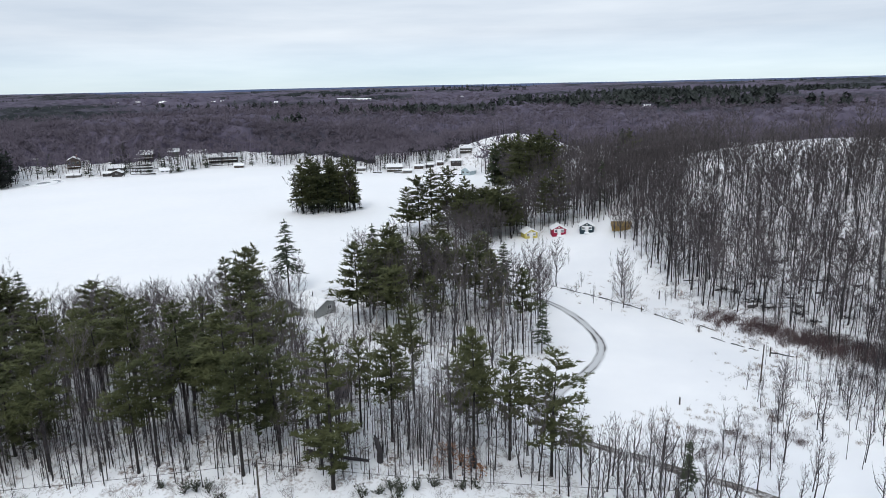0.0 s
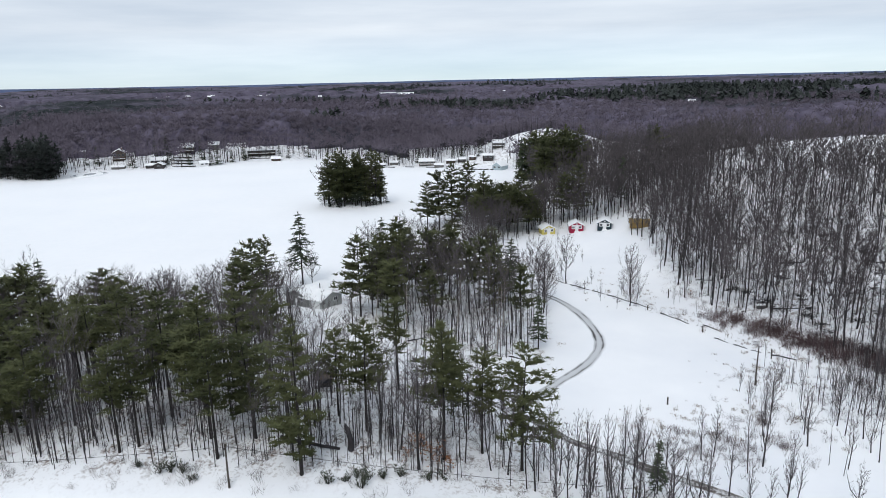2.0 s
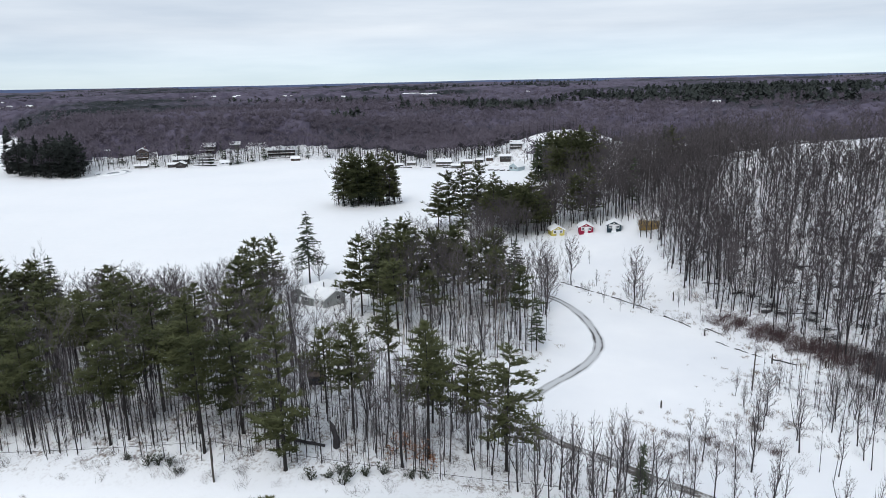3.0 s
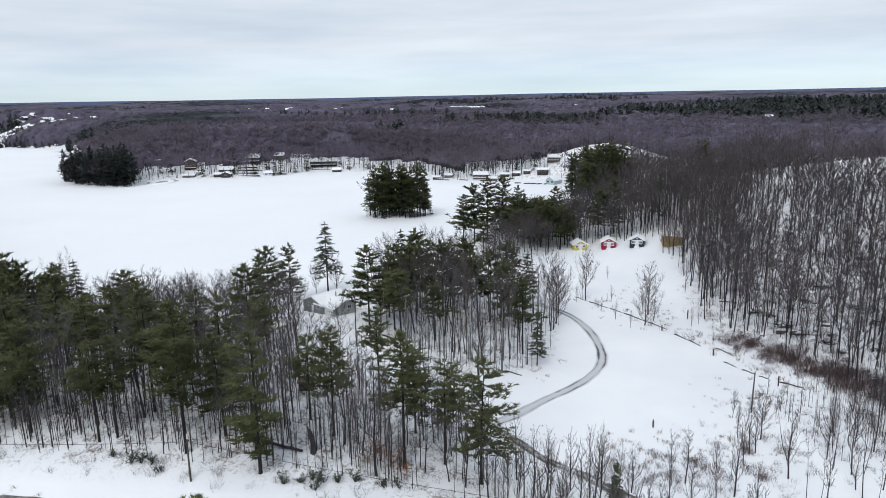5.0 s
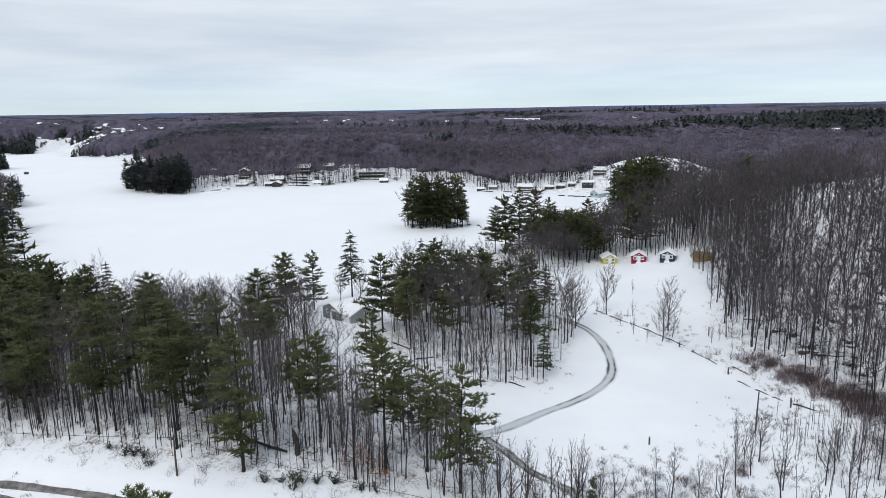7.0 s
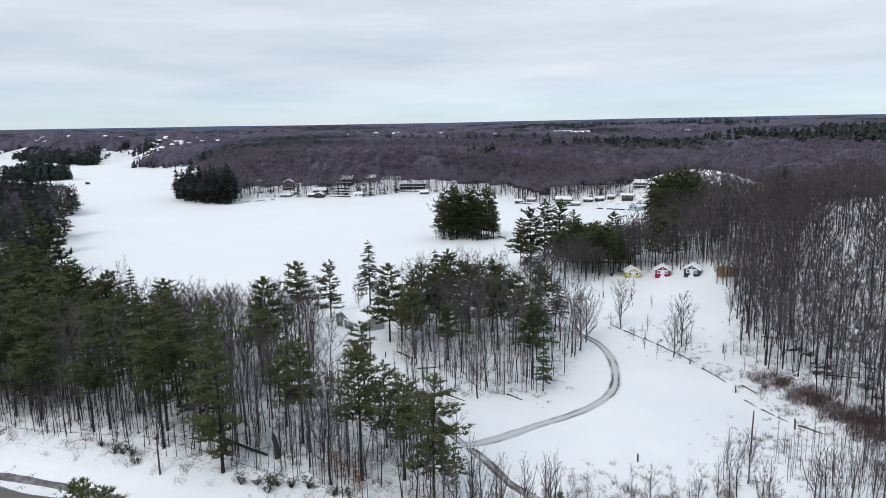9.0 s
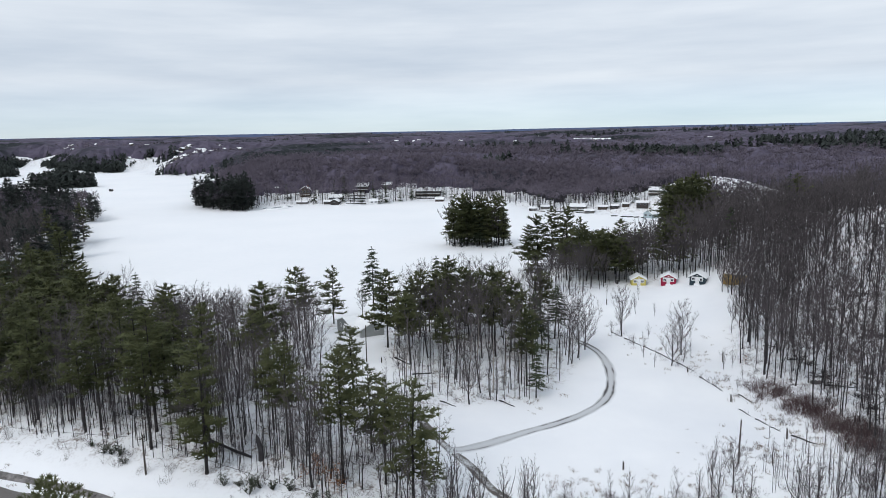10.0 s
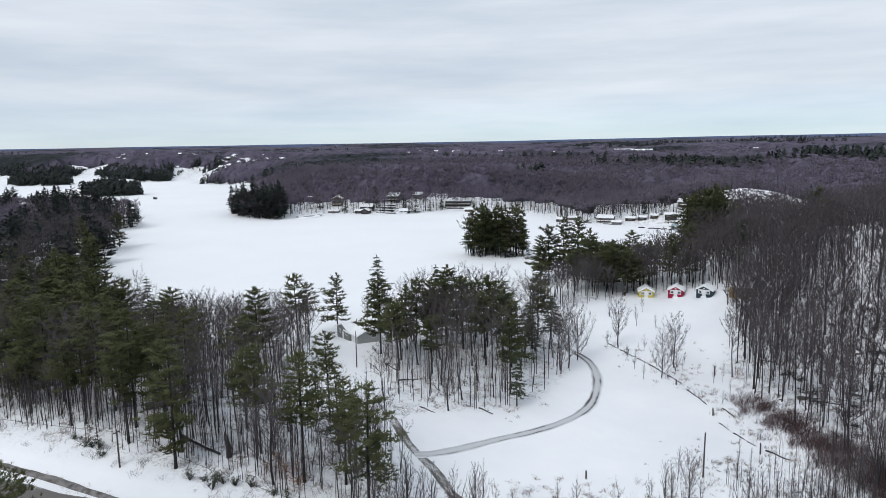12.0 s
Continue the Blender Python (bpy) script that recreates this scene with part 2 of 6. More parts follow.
def land(x, y):
    """The height of the ground."""
    x, y = np.asarray(x, float), np.asarray(y, float)
    d = off_lake(x, y)
    wob = 0.5 * np.sin(x * 0.31 + 1.7 * np.sin(y * 0.13)) * np.sin(y * 0.27 + x * 0.05)
    z = np.clip(d * 0.16, -0.8, 1.5)
    on = smooth(d, 0, 18)
    near = 1 - smooth(np.hypot(x, y), 330, 420)
    south = np.where(y < 78, 14.0, 24.0)
    knoll = 6.2 * (1 - smooth(x, -6, 38)) * np.exp(-0.5 * ((y - 78) / south) ** 2) * smooth(x, -180, -60)
    knoll += 2.2 * bell(x, y, -26, 82, 15, 13) + 2.2 * bell(x, y, -12, 130, 20, 14) + 3.0 * smooth(-x, 60, 120) * smooth(y, 250, 120)
    field = 1.6 * bell(x, y, 76, 86, 16, 14)
    x0 = 70 - 0.25 * np.clip(y - 130, -20, 130)
    rise = 0.22 * (x - x0)
    hill = np.where(rise > 0, 21 * (1 - np.exp(-np.maximum(rise, 0) ** 1.15 / 22)), 0) * (1 - smooth(y, 270, 350)) * smooth(y, 60, 105)
    hill += 3.5 * bell(x, y, 185, 255, 40, 32)
    hill += 2.6 * smooth(y, 150, 205) * (1 - smooth(y, 250, 330))
    grown = smooth(d, 4, 30) * smooth(np.hypot(x - 75, y - 115), 30, 75) * (0.35 * wob)
    crest = 17.5 * bell(x, y, 92, 438, 32, 22)
    bank = 6.0 * smooth(d, 3, 48) * smooth(x, -275, -225) * (1 - smooth(x, -110, -70)) * smooth(y, 400, 440) * (1 - smooth(y, 640, 760))
    r = np.hypot(x, y)
    far = 0.0135 * np.maximum(r - 330, 0) + 10 * smooth(y, 448, 545) * smooth(r, 380, 500)
    far -= 0.0047 * np.maximum(r - 1500, 0) + 0.0045 * np.maximum(r - 2500, 0)
    far += smooth(r, 900, 1800) * (5 * np.sin(x * 0.0031 + 1) * np.sin(y * 0.0023 + x * 0.0007) + 4 * np.sin(x * 0.0073 + y * 0.004))
    road = (1 - smooth(y, 62.5, 66.5)) * smooth(y, 20, 40) * (1 - smooth(x, 20, 45)) * smooth(x, -260, -120)
    towns = sum(a * bell(x, y, cx, cy, w, w * 0.7) for cx, cy, w, a in TOWNS)
    z = z + on * ((knoll + field + hill) * near + grown + crest + bank + far * smooth(d, 0, 60) + towns)
    return z * (1 - road) + 5.0 * road


# ---- ground and lake ----
def lines(knots):
    """Grid lines: from knot to knot at the spacing given."""
    out = []
    for (a, _), (b, step) in zip(knots, knots[1:]):
        n = max(1, round((b - a) / step))
        out += [a + (b - a) * i / n for i in range(n)]
    return np.array(out + [knots[-1][0]])


def hill_edge(y):
    """Where the hillside trees begin."""
    return np.interp(y, [88, 95, 106, 117, 128, 138, 148, 161, 172, 183, 190, 200, 207], [84, 82, 80, 77, 73.5, 69, 67.5, 69.5, 71, 72.5, 75, 79, 66])


def wooded(x, y):
    d = off_lake(x, y)
    hill = smooth(x - hill_edge(y), -1, 3) * smooth(y, 84, 92)
    rim = np.interp(y, [60, 84, 98, 108, 115, 125, 140, 152, 160, 173, 183, 189, 198, 204, 206], [30, 24, 14, 22, 33, 37, 39, 36, 29, 24, 30, 35, 42, 46, 200])
    west = smooth(rim - x, 0, 3) * smooth(y, 66, 71)
    u = np.clip(((x + 14) * 15 + (y - 138) * -30) / 1125, 0, 1)
    yard = 1 - smooth(np.hypot(x + 14 - 15 * u, y - 138 + 30 * u), 6.0, 9.5)
    return np.clip(np.maximum(hill, west) - 1.3 * yard, 0, 1) * smooth(d, 1, 6)


def build_ground():
    xs = lines([(-4700, 0), (-1500, 250), (-400, 40), (-100, 8), (-50, 3), (110, 1.6), (200, 4), (420, 12), (1200, 60), (4700, 250)])
    ys = lines([(-800, 0), (-100, 100), (40, 14), (56, 4), (165, 1.6), (260, 3), (520, 6), (800, 20), (1500, 50), (4700, 200)])
    gx, gy = np.meshgrid(xs, ys)
    gz = land(gx, gy)
    gz += 0.12 * np.sin(gx * 0.9 + 2 * np.sin(gy * 0.5)) * np.sin(gy * 0.8 + gx * 0.3) * smooth(wooded(gx, gy), 0.2, 1)
    nx, ny = len(xs), len(ys)
    idx = np.arange(nx * ny).reshape(ny, nx)
    quads = np.stack([idx[:-1, :-1], idx[:-1, 1:], idx[1:, 1:], idx[1:, :-1]], -1).reshape(-1, 4)
    me = bpy.data.meshes.new("ground")
    me.from_pydata(np.stack([gx, gy, gz], -1).reshape(-1, 3).tolist(), [], quads.tolist())
    me.materials.append(GROUND)
    at = me.attributes.new("wooded", "FLOAT", "POINT")
    at.data.foreach_set("value", wooded(gx, gy).reshape(-1).astype(np.float32))
    me.polygons.foreach_set("use_smooth", [True] * len(me.polygons))
    tagged(new("ground", me), "rolling snow-covered ground with leaf litter under the woods", "ground", kind="structure")
    bm = bmesh.new()
    bmesh.ops.create_grid(bm, x_segments=40, y_segments=40, size=1)
    for v in bm.verts:
        v.co = Vector((v.co.x * 850 - 700, v.co.y * 500 + 640, 0.0))
    ice = bpy.data.meshes.new("lake")
    bm.to_mesh(ice)
    bm.free()
    ice.materials.append(ICE)
    tagged(new("lake", ice), "frozen lake under smooth white snow", "lake", kind="structure")


build_ground()


# ---- trees ----
def blade(bag, a, b, w, rng):
    """A fine twig: one sliver from a to b."""
    d = (b - a).cross(Vector((rng.uniform(-1, 1), rng.uniform(-1, 1), rng.uniform(-1, 1)))).normalized() * w * 0.5
    bag.tri(a - d, a + d, b)


def bare_crown(rng, height, first, limbs, subs, twigs, wide, thick, fine, rise=(0.75, 1.7), cheap=False):
    bag = Bag()
    trunk_at = lambda s: Vector((0.25 * math.sin(s * 2.1 + height), 0.25 * math.sin(s * 1.7), 0)) * (s * s) + Vector((0, 0, height * s))
    for i in range(limbs):
        s = first + (0.98 - first) * (i + rng.random()) / limbs
        p0 = trunk_at(s)
        az = i * 2.4 + rng.uniform(-0.5, 0.5)
        reach = height * wide * (1.1 - 0.7 * (s - first) / (1 - first)) * rng.uniform(0.7, 1.15)
        out = Vector((math.cos(az), math.sin(az), 0))
        up = rng.uniform(*rise)
        p1 = p0 + out * reach * 0.5 + Vector((0, 0, reach * 0.4 * up))
        p2 = p0 + out * reach * 0.9 + Vector((0, 0, reach * 0.95 * up))
        r = thick * (1.25 - 0.8 * s)
        bag.tube([p0, p1, p2], [r, r * 0.6, 0], 3)
        for j in range(subs):
            u = 0.2 + 0.8 * (j + rng.random()) / subs
            q0 = p0.lerp(p1, u * 2) if u < 0.5 else p1.lerp(p2, u * 2 - 1)
            turn = Vector((rng.uniform(-1, 1), rng.uniform(-1, 1), rng.uniform(0.0, 1.5)))
            q1 = q0 + ((p2 - p0).normalized() * 0.8 + turn * 0.85).normalized() * reach * rng.uniform(0.3, 0.55)
            blade(bag, q0, q1, r * (0.8 if cheap else 1.0), rng)
            for k in range(twigs):
                t0 = q0.lerp(q1, rng.uniform(0.1, 1))
                t1 = t0 + ((q1 - q0).normalized() * 0.8 + Vector((rng.uniform(-0.9, 0.9), rng.uniform(-0.9, 0.9), rng.uniform(-0.3, 0.9)))).normalized() * reach * rng.uniform(0.15, 0.38)
                blade(bag, t0, t1, fine * rng.uniform(0.7, 1.3), rng)
    return bag


def bare_trunk(height, r, n=6, forked=False):
    bag = Bag()
    at = lambda s: Vector((0.25 * math.sin(s * 2.1 + height), 0.25 * math.sin(s * 1.7), 0)) * (s * s) + Vector((0.1 * math.sin(s * 9 + r * 90), 0.1 * math.sin(s * 7 + r * 50), height * s))
    ss = (0, 0.03, 0.15, 0.4, 0.65, 0.85, 1) if n > 4 else (0, 0.04, 0.45, 0.8, 1)
    bag.tube([at(s) for s in ss], [r * k for k in ((1.5, 1.1, 0.95, 0.75, 0.5, 0.28, 0) if n > 4 else (1.4, 1.0, 0.72, 0.33, 0))], n)
    if forked:
        p = [at(0.3), at(0.5) + Vector((0.9, 0.3, 0)), at(0.75) + Vector((1.5, 0.6, 0)), at(0.95) + Vector((1.9, 0.7, 0))]
        bag.tube(p, [r * 0.6, r * 0.5, r * 0.3, 0], n)
    return bag


def bare(seed, height, first, limbs, subs, twigs, wide, r, thick, fine, bark, label, name="bare_tree", forked=False, n=6, rise=(0.75, 1.7)):
    rng = random.Random(seed)
    return name, label, [("trunk", bare_trunk(height, r, n, forked), bark), ("crown", bare_crown(rng, height, first, limbs, subs, twigs, wide, thick, fine, rise, n < 5), TWIGS)]


def tuft(bag, rng, p, out, size, n, lift, slim=1.0):
    """A flat spray of needles: thin blades fanned round one point."""
    for _ in range(n):
        d = (out * rng.uniform(0.1, 1.1) + Vector((rng.uniform(-0.9, 0.9), rng.uniform(-0.9, 0.9), rng.uniform(-0.18, 0.22) + lift))).normalized()
        side = d.cross(Vector((rng.uniform(-0.5, 0.5), rng.uniform(-0.5, 0.5), 1))).normalized() * size * slim * rng.uniform(0.12, 0.21)
        a = p - d * size * 0.3
        bag.tri(a - side, a + side, p + d * size * rng.uniform(0.7, 1.1))


def pine(seed, height, clear, wide, branches, r, size, blades, per, label, name="pine_tree"):
    """White pine: bare lower trunk, near-level branches thinning upwards, ragged crown."""
    rng = random.Random(seed)
    at = lambda s: Vector((0.5 * math.sin(s * 2 + seed), 0.4 * math.sin(s * 1.6 + seed), 0)) * s * s + Vector((0, 0, height * s))
    trunk = Bag()
    trunk.tube([at(s) for s in (0, 0.03, 0.2, 0.5, 0.8, 1)], [r * k for k in (1.45, 1.1, 0.95, 0.7, 0.35, 0)], 7)
    for i in range(9):  # dead snags under the crown
        s = rng.uniform(0.12, clear + 0.1)
        az = rng.uniform(0, 6.28)
        d = Vector((math.cos(az), math.sin(az), rng.uniform(-0.1, 0.3)))
        trunk.tube([at(s), at(s) + d * rng.uniform(0.6, 2.2)], [0.04, 0], 3)
    crown = Bag()
    heavy = [rng.uniform(0, 6.28) for _ in range(2)]
    tiers = max(6, int(branches / 4.2))
    for w in range(tiers):
        u0 = (w + rng.uniform(-0.25, 0.25)) / tiers
        full = rng.uniform(0.72, 1.12)
        for b in range(rng.choice((3, 4, 4, 5))):
            u = min(0.99, max(0.0, u0 + rng.uniform(-0.035, 0.035)))
            s = clear + (0.985 - clear) * u
            shape = min(1, 0.6 + u * 2.2) * (1.04 - u) ** 0.55
            az = w * 1.1 + b * 1.57 + rng.uniform(-0.8, 0.8)
            reach = wide * max(0.14, shape) * full * rng.uniform(0.62, 1.25) * (1 + 0.25 * max(math.cos(az - h) for h in heavy))
            out = Vector((math.cos(az), math.sin(az), 0))
            droop = rng.uniform(-0.08, 0.14) + 0.45 * u * u
            p0 = at(s)
            p1 = p0 + out * reach + Vector((0, 0, reach * droop))
            crown.tube([p0, p1], [0.05 + 0.012 * reach, 0], 3)
            n = max(2, int(reach * per))
            for k in range(n):
                v = 0.22 + 0.78 * (k + rng.random()) / n
                side = Vector((-out.y, out.x, 0)) * rng.uniform(-0.4, 0.4) * reach * v
                p = p0.lerp(p1, v) + side + Vector((0, 0, rng.uniform(-0.1, 0.22)))
                tuft(crown, rng, p, out, size * rng.uniform(0.7, 1.2), blades, 0.16, 0.85 if size < 1 else 1.0)
    for k in range(4):
        tuft(crown, rng, at(0.97) + Vector((spread(0.3), spread(0.3), 0.2)), Vector((0, 0, 1)), size * 0.8, blades, 0.7)
    return name, label, [("trunk", trunk, PINE_BARK), ("crown", crown, NEEDLES)]


def cedar(seed, height, clear, wide, r, label):
    """A broad evergreen with a full round top."""
    rng = random.Random(seed)
    trunk, crown = Bag(), Bag()
    trunk.tube([(0, 0, 0), (0, 0, height * 0.05), (0.1, 0, height * 0.5), (0, 0, height * 0.97)], [r * 1.4, r, r * 0.6, 0], 7)
    for i in range(150):
        u = (i + rng.random()) / 150
        z = height * (clear + (0.99 - clear) * u)
        az = i * 2.4 + rng.uniform(-0.4, 0.4)
        reach = wide * math.sqrt(max(0.02, 1 - u ** 3.2)) * rng.uniform(0.7, 1.1)
        out = Vector((math.cos(az), math.sin(az), 0))
        p0 = Vector((0, 0, z - reach * 0.35))
        p1 = p0 + out * reach + Vector((0, 0, reach * rng.uniform(0.2, 0.42)))
        crown.tube([p0, p1], [0.05, 0], 3)
        for k in range(max(5, int(reach * 4.4))):
            v = 1 - 0.75 * rng.random() ** 1.5
            side = Vector((-out.y, out.x, 0)) * rng.uniform(-0.35, 0.35) * reach * v
            tuft(crown, rng, p0.lerp(p1, v) + side + Vector((0, 0, rng.uniform(0, 0.3))), out, 0.42 * rng.uniform(0.7, 1.2), 11, 0.5, 0.75)
    return "cedar_tree", label, [("trunk", trunk, PINE_BARK), ("crown", crown, NEEDLES)]


def spruce(seed, height, clear, wide, whorls, r, size, blades, per, label, name="spruce_tree"):
    """Spruce or hemlock: a pointed cone of drooping branches."""
    rng = random.Random(seed)
    trunk = Bag()
    trunk.tube([(0, 0, 0), (0, 0, height * 0.04), (0, 0, height * 0.5), (0, 0, height)], [r * 1.4, r, r * 0.6, 0], 6)
    crown = Bag()
    for w in range(whorls):
        u = (w + rng.uniform(0, 0.7)) / whorls
        z = height * (clear + (0.98 - clear) * u)
        for b in range(5):
            az = rng.uniform(0, 6.28)
            reach = wide * (1.03 - u) ** 0.85 * rng.uniform(0.6, 1.15) + 0.15
            out = Vector((math.cos(az), math.sin(az), 0))
            p0 = Vector((0, 0, z))
            p1 = p0 + out * reach + Vector((0, 0, -reach * rng.uniform(0.05, 0.35)))
            crown.tube([p0, p1], [0.04, 0], 3)
            n = max(2, int(reach * per))
            for k in range(n):
                v = 0.25 + 0.75 * (k + rng.random()) / n
                side = Vector((-out.y, out.x, 0)) * rng.uniform(-0.3, 0.3) * reach * v
                tuft(crown, rng, p0.lerp(p1, v) + side, out, size * rng.uniform(0.75, 1.2), blades, -0.12)
        if u > 0.9:
            tuft(crown, rng, Vector((0, 0, z + 0.3)), Vector((0, 0, 1)), size * 0.7, blades, 0.9)
    return name, label, [("trunk", trunk, PINE_BARK), ("crown", crown, SPRUCE)]


KINDS = {}
for i in range(8):
    for kind, size, blades, per in (("pine", 1.28, 7, 2.3), ("near_pine", 0.85, 8, 3.8)):
        KINDS[kind, i] = pine(10 + i, 20, (0.42, 0.47, 0.29, 0.44, 0.15, 0.2, 0.54, 0.5)[i], (5.0, 4.4, 6.0, 4.8, 4.2, 5.8, 4.8, 5.2)[i], (56, 52, 58, 50, 62, 58, 42, 44)[i],
                              0.22, size, blades, per, "tall white pine with bare lower trunk and ragged dark green crown")
KINDS["cedar", 0] = cedar(19, 16.5, 0.22, 4.3, 0.24, "dense round-topped cedar standing beside the road")
for i in range(3):
    KINDS["spruce", i] = spruce(30 + i, 16, (0.12, 0.2, 0.34)[i], (3.1, 2.6, 3.3)[i], 18, 0.18, 0.75, 7, 3.0, "dark green conical hemlock with drooping branches")
for i in range(3):
    KINDS["far_pine", i] = pine(40 + i, 18, (0.14, 0.06, 0.1)[i], (4.6, 4.0, 5.0)[i], 48, 0.25, 2.05, 4, 1.8,
                                "dark green pine with a full ragged crown near the lake shore")
for i in range(3):
    KINDS["far_spruce", i] = spruce(46 + i, 15, 0.06, (3.2, 2.8, 3.4)[i], 11, 0.2, 1.3, 6, 1.8, "dark green pointed spruce near the lake shore")
for i in range(6):
    KINDS["bare", i] = bare(60 + i, 15, (0.3, 0.4, 0.25, 0.45, 0.35, 0.33)[i], 13, 8, 9, (0.29, 0.24, 0.33, 0.22, 0.26, 0.31)[i],
                            (0.13, 0.11, 0.16, 0.1, 0.12, 0.15)[i], 0.06, 0.038, BARK, "leafless grey hardwood tree with fine bare twigs", forked=i in (2, 5))
for i in range(6):
    KINDS["hill", i] = bare(80 + i, 15, (0.42, 0.5, 0.36, 0.55, 0.46, 0.3)[i], 12, 6, 7, (0.25, 0.21, 0.27, 0.19, 0.23, 0.22)[i],
                            (0.15, 0.11, 0.19, 0.1, 0.135, 0.125)[i], 0.075, 0.088, BARK, "leafless hardwood tree with a dark trunk on the snowy hillside", forked=i in (2, 5), n=4, rise=(0.8, 1.9))
for i in range(4):
    KINDS["sapling", i] = bare(90 + i, 8, (0.2, 0.28, 0.16, 0.25)[i], 17, 6, 7, (0.14, 0.11, 0.16, 0.12)[i], (0.095, 0.08, 0.105, 0.085)[i], 0.036, 0.028, BARK,
                               "slender leafless young tree with many fine twigs", "young_tree", n=4, rise=(1.5, 3.0), forked=i % 2 == 0)
for i in range(3):
    KINDS["far_bare", i] = bare(120 + i, 15, (0.42, 0.5, 0.36)[i], 10, 5, 5, (0.28, 0.24, 0.32)[i], (0.14, 0.11, 0.17)[i], 0.09, 0.16, BARK,
                                "leafless hardwood tree in the woods above the lake", n=4, rise=(0.8, 1.9))
for i in range(3):
    KINDS["fan", i] = bare(130 + i, 10, (0.1, 0.2, 0.06)[i], 24, 7, 9, (0.33, 0.27, 0.36)[i], 0.13, 0.05, 0.038, BARK,
                           "single leafless tree with an upright fan of fine twigs", n=5, rise=(0.8, 1.9))
for i in range(4):
    KINDS["tall", i] = bare(140 + i, 15, (0.58, 0.64, 0.55, 0.6)[i], 11, 8, 10, (0.27, 0.23, 0.3, 0.25)[i], (0.12, 0.1, 0.15, 0.11)[i], 0.055, 0.036, BARK,
                            "tall leafless hardwood with a long clean trunk and high crown", forked=i == 2)
for i in range(4):
    KINDS["slim", i] = bare(110 + i, 11, (0.45, 0.55, 0.4, 0.5)[i], 8, 4, 5, (0.17, 0.14, 0.2, 0.15)[i], (0.075, 0.06, 0.085, 0.065)[i], 0.04, 0.045, BARK,
                            "slim leafless young hardwood with a thin straight trunk", "young_tree", n=4)
KINDS["birch", 0] = bare(97, 13, 0.4, 10, 5, 8, 0.2, 0.11, 0.06, 0.04, BIRCH, "pale leafless birch tree with white bark", "birch_tree")


def make_tree(kind):
    name, label, pieces = KINDS[kind]
    tree = thing(name, label, "tree")
    for pname, bag, mat in pieces:
        part(pname, bag, mat, tree)
    return tree


TREES = Stock({k: (lambda k=k: make_tree(k)) for k in KINDS})


def joined(name, shapes, places, mats, label, category="woods"):
    """Many copies of some shapes as one mesh. shapes: by key, (corners, triangles, material of each); places: (key, 4 x 4 matrix)."""
    verts, faces, slots, base = [], [], [], 0
    for key in shapes:
        ms = np.array([[list(r) for r in m] for k, m in places if k == key])
        if not len(ms):
            continue
        v, f, s = shapes[key]
        p = np.einsum("nij,kj->nki", ms[:, :3, :3], v) + ms[:, None, :3, 3]
        verts.append(p.reshape(-1, 3))
        faces.append((f[None] + (np.arange(len(ms)) * len(v))[:, None, None]).reshape(-1, 3) + base)
        slots.append(np.tile(s, len(ms)))
        base += len(ms) * len(v)
    v, f, s = np.concatenate(verts), np.concatenate(faces), np.concatenate(slots)
    me = bpy.data.meshes.new(name)
    me.from_pydata(v.tolist(), [], f.tolist())
    for m in mats:
        me.materials.append(m)
    me.polygons.foreach_set("material_index", s.astype(np.int32))
    return tagged(new(name, me), label, category, kind="stuff")


def shape_of(bags):
    """One shape from several bags, one material slot each, cut into triangles."""
    v, f, s = [], [], []
    for slot, bag in enumerate(bags):
        base = len(v)
        v += [tuple(p) for p in bag.v]
        for face in bag.f:
            for k in range(1, len(face) - 1):
                f.append((base + face[0], base + face[k], base + face[k + 1]))
                s.append(slot)
    return np.array(v), np.array(f), np.array(s)


# ---- woods ----
def near_any(x, y, taken, gap):
    return any((x - a) ** 2 + (y - b) ** 2 < gap * gap for a, b in taken)


MASS = []  # trees too far or too many to count: joined below


def plant(kinds, count, box, keep, low, high, gap, base_height, taken, group, seed, single=lambda x, y: True):
    """Scatter trees of these kinds over a box wherever keep(x, y) allows it."""
    rng = random.Random(seed)
    cells = {}
    for a, b in taken:
        cells.setdefault((int(a // 6), int(b // 6)), []).append((a, b))
    tries = np.column_stack([[rng.uniform(box[0], box[1]) for _ in range(count * 14)], [rng.uniform(box[2], box[3]) for _ in range(count * 14)]])
    allowed = keep(tries[:, 0], tries[:, 1])
    done = 0
    for (x, y), ok in zip(tries, allowed):
        if done >= count:
            break
        if rng.random() > ok:
            continue
        c = (int(x // 6), int(y // 6))
        close = [p for i in (-1, 0, 1) for j in (-1, 0, 1) for p in cells.get((c[0] + i, c[1] + j), ())]
        if near_any(x, y, close, gap):
            continue
        cells.setdefault(c, []).append((x, y))
        taken.append((x, y))
        kind = rng.choice(kinds)
        if kind[0] == "pine" and y < 100:
            kind = ("near_pine", kind[1])
        h = rng.uniform(low, high) * (1 - 0.22 * max(0.0, math.hypot((x + 19) / 15.5, (y - 288) / 10.5) - 0.45) if 274 < y < 304 and -40 < x < 0 else 1)
        wide = (base_height / h) ** 0.5 if "pine" in kind[0] else rng.uniform(0.85, 1.2)
        m = spot(x, y, rng.uniform(0, 6.28), h / base_height) @ Matrix.Diagonal((wide, wide, 1, 1))
        tilt = 0.1 if kind[0] in ("bare", "slim", "tall") else 0.055
        lean = Matrix.Rotation(rng.gauss(0, tilt * 0.6), 4, "X") @ Matrix.Rotation(rng.gauss(0, tilt * 0.6), 4, "Y")
        if single(x, y):
            TREES.put(kind, m @ lean, group)
        else:
            MASS.append((kind, m @ lean))
        done += 1


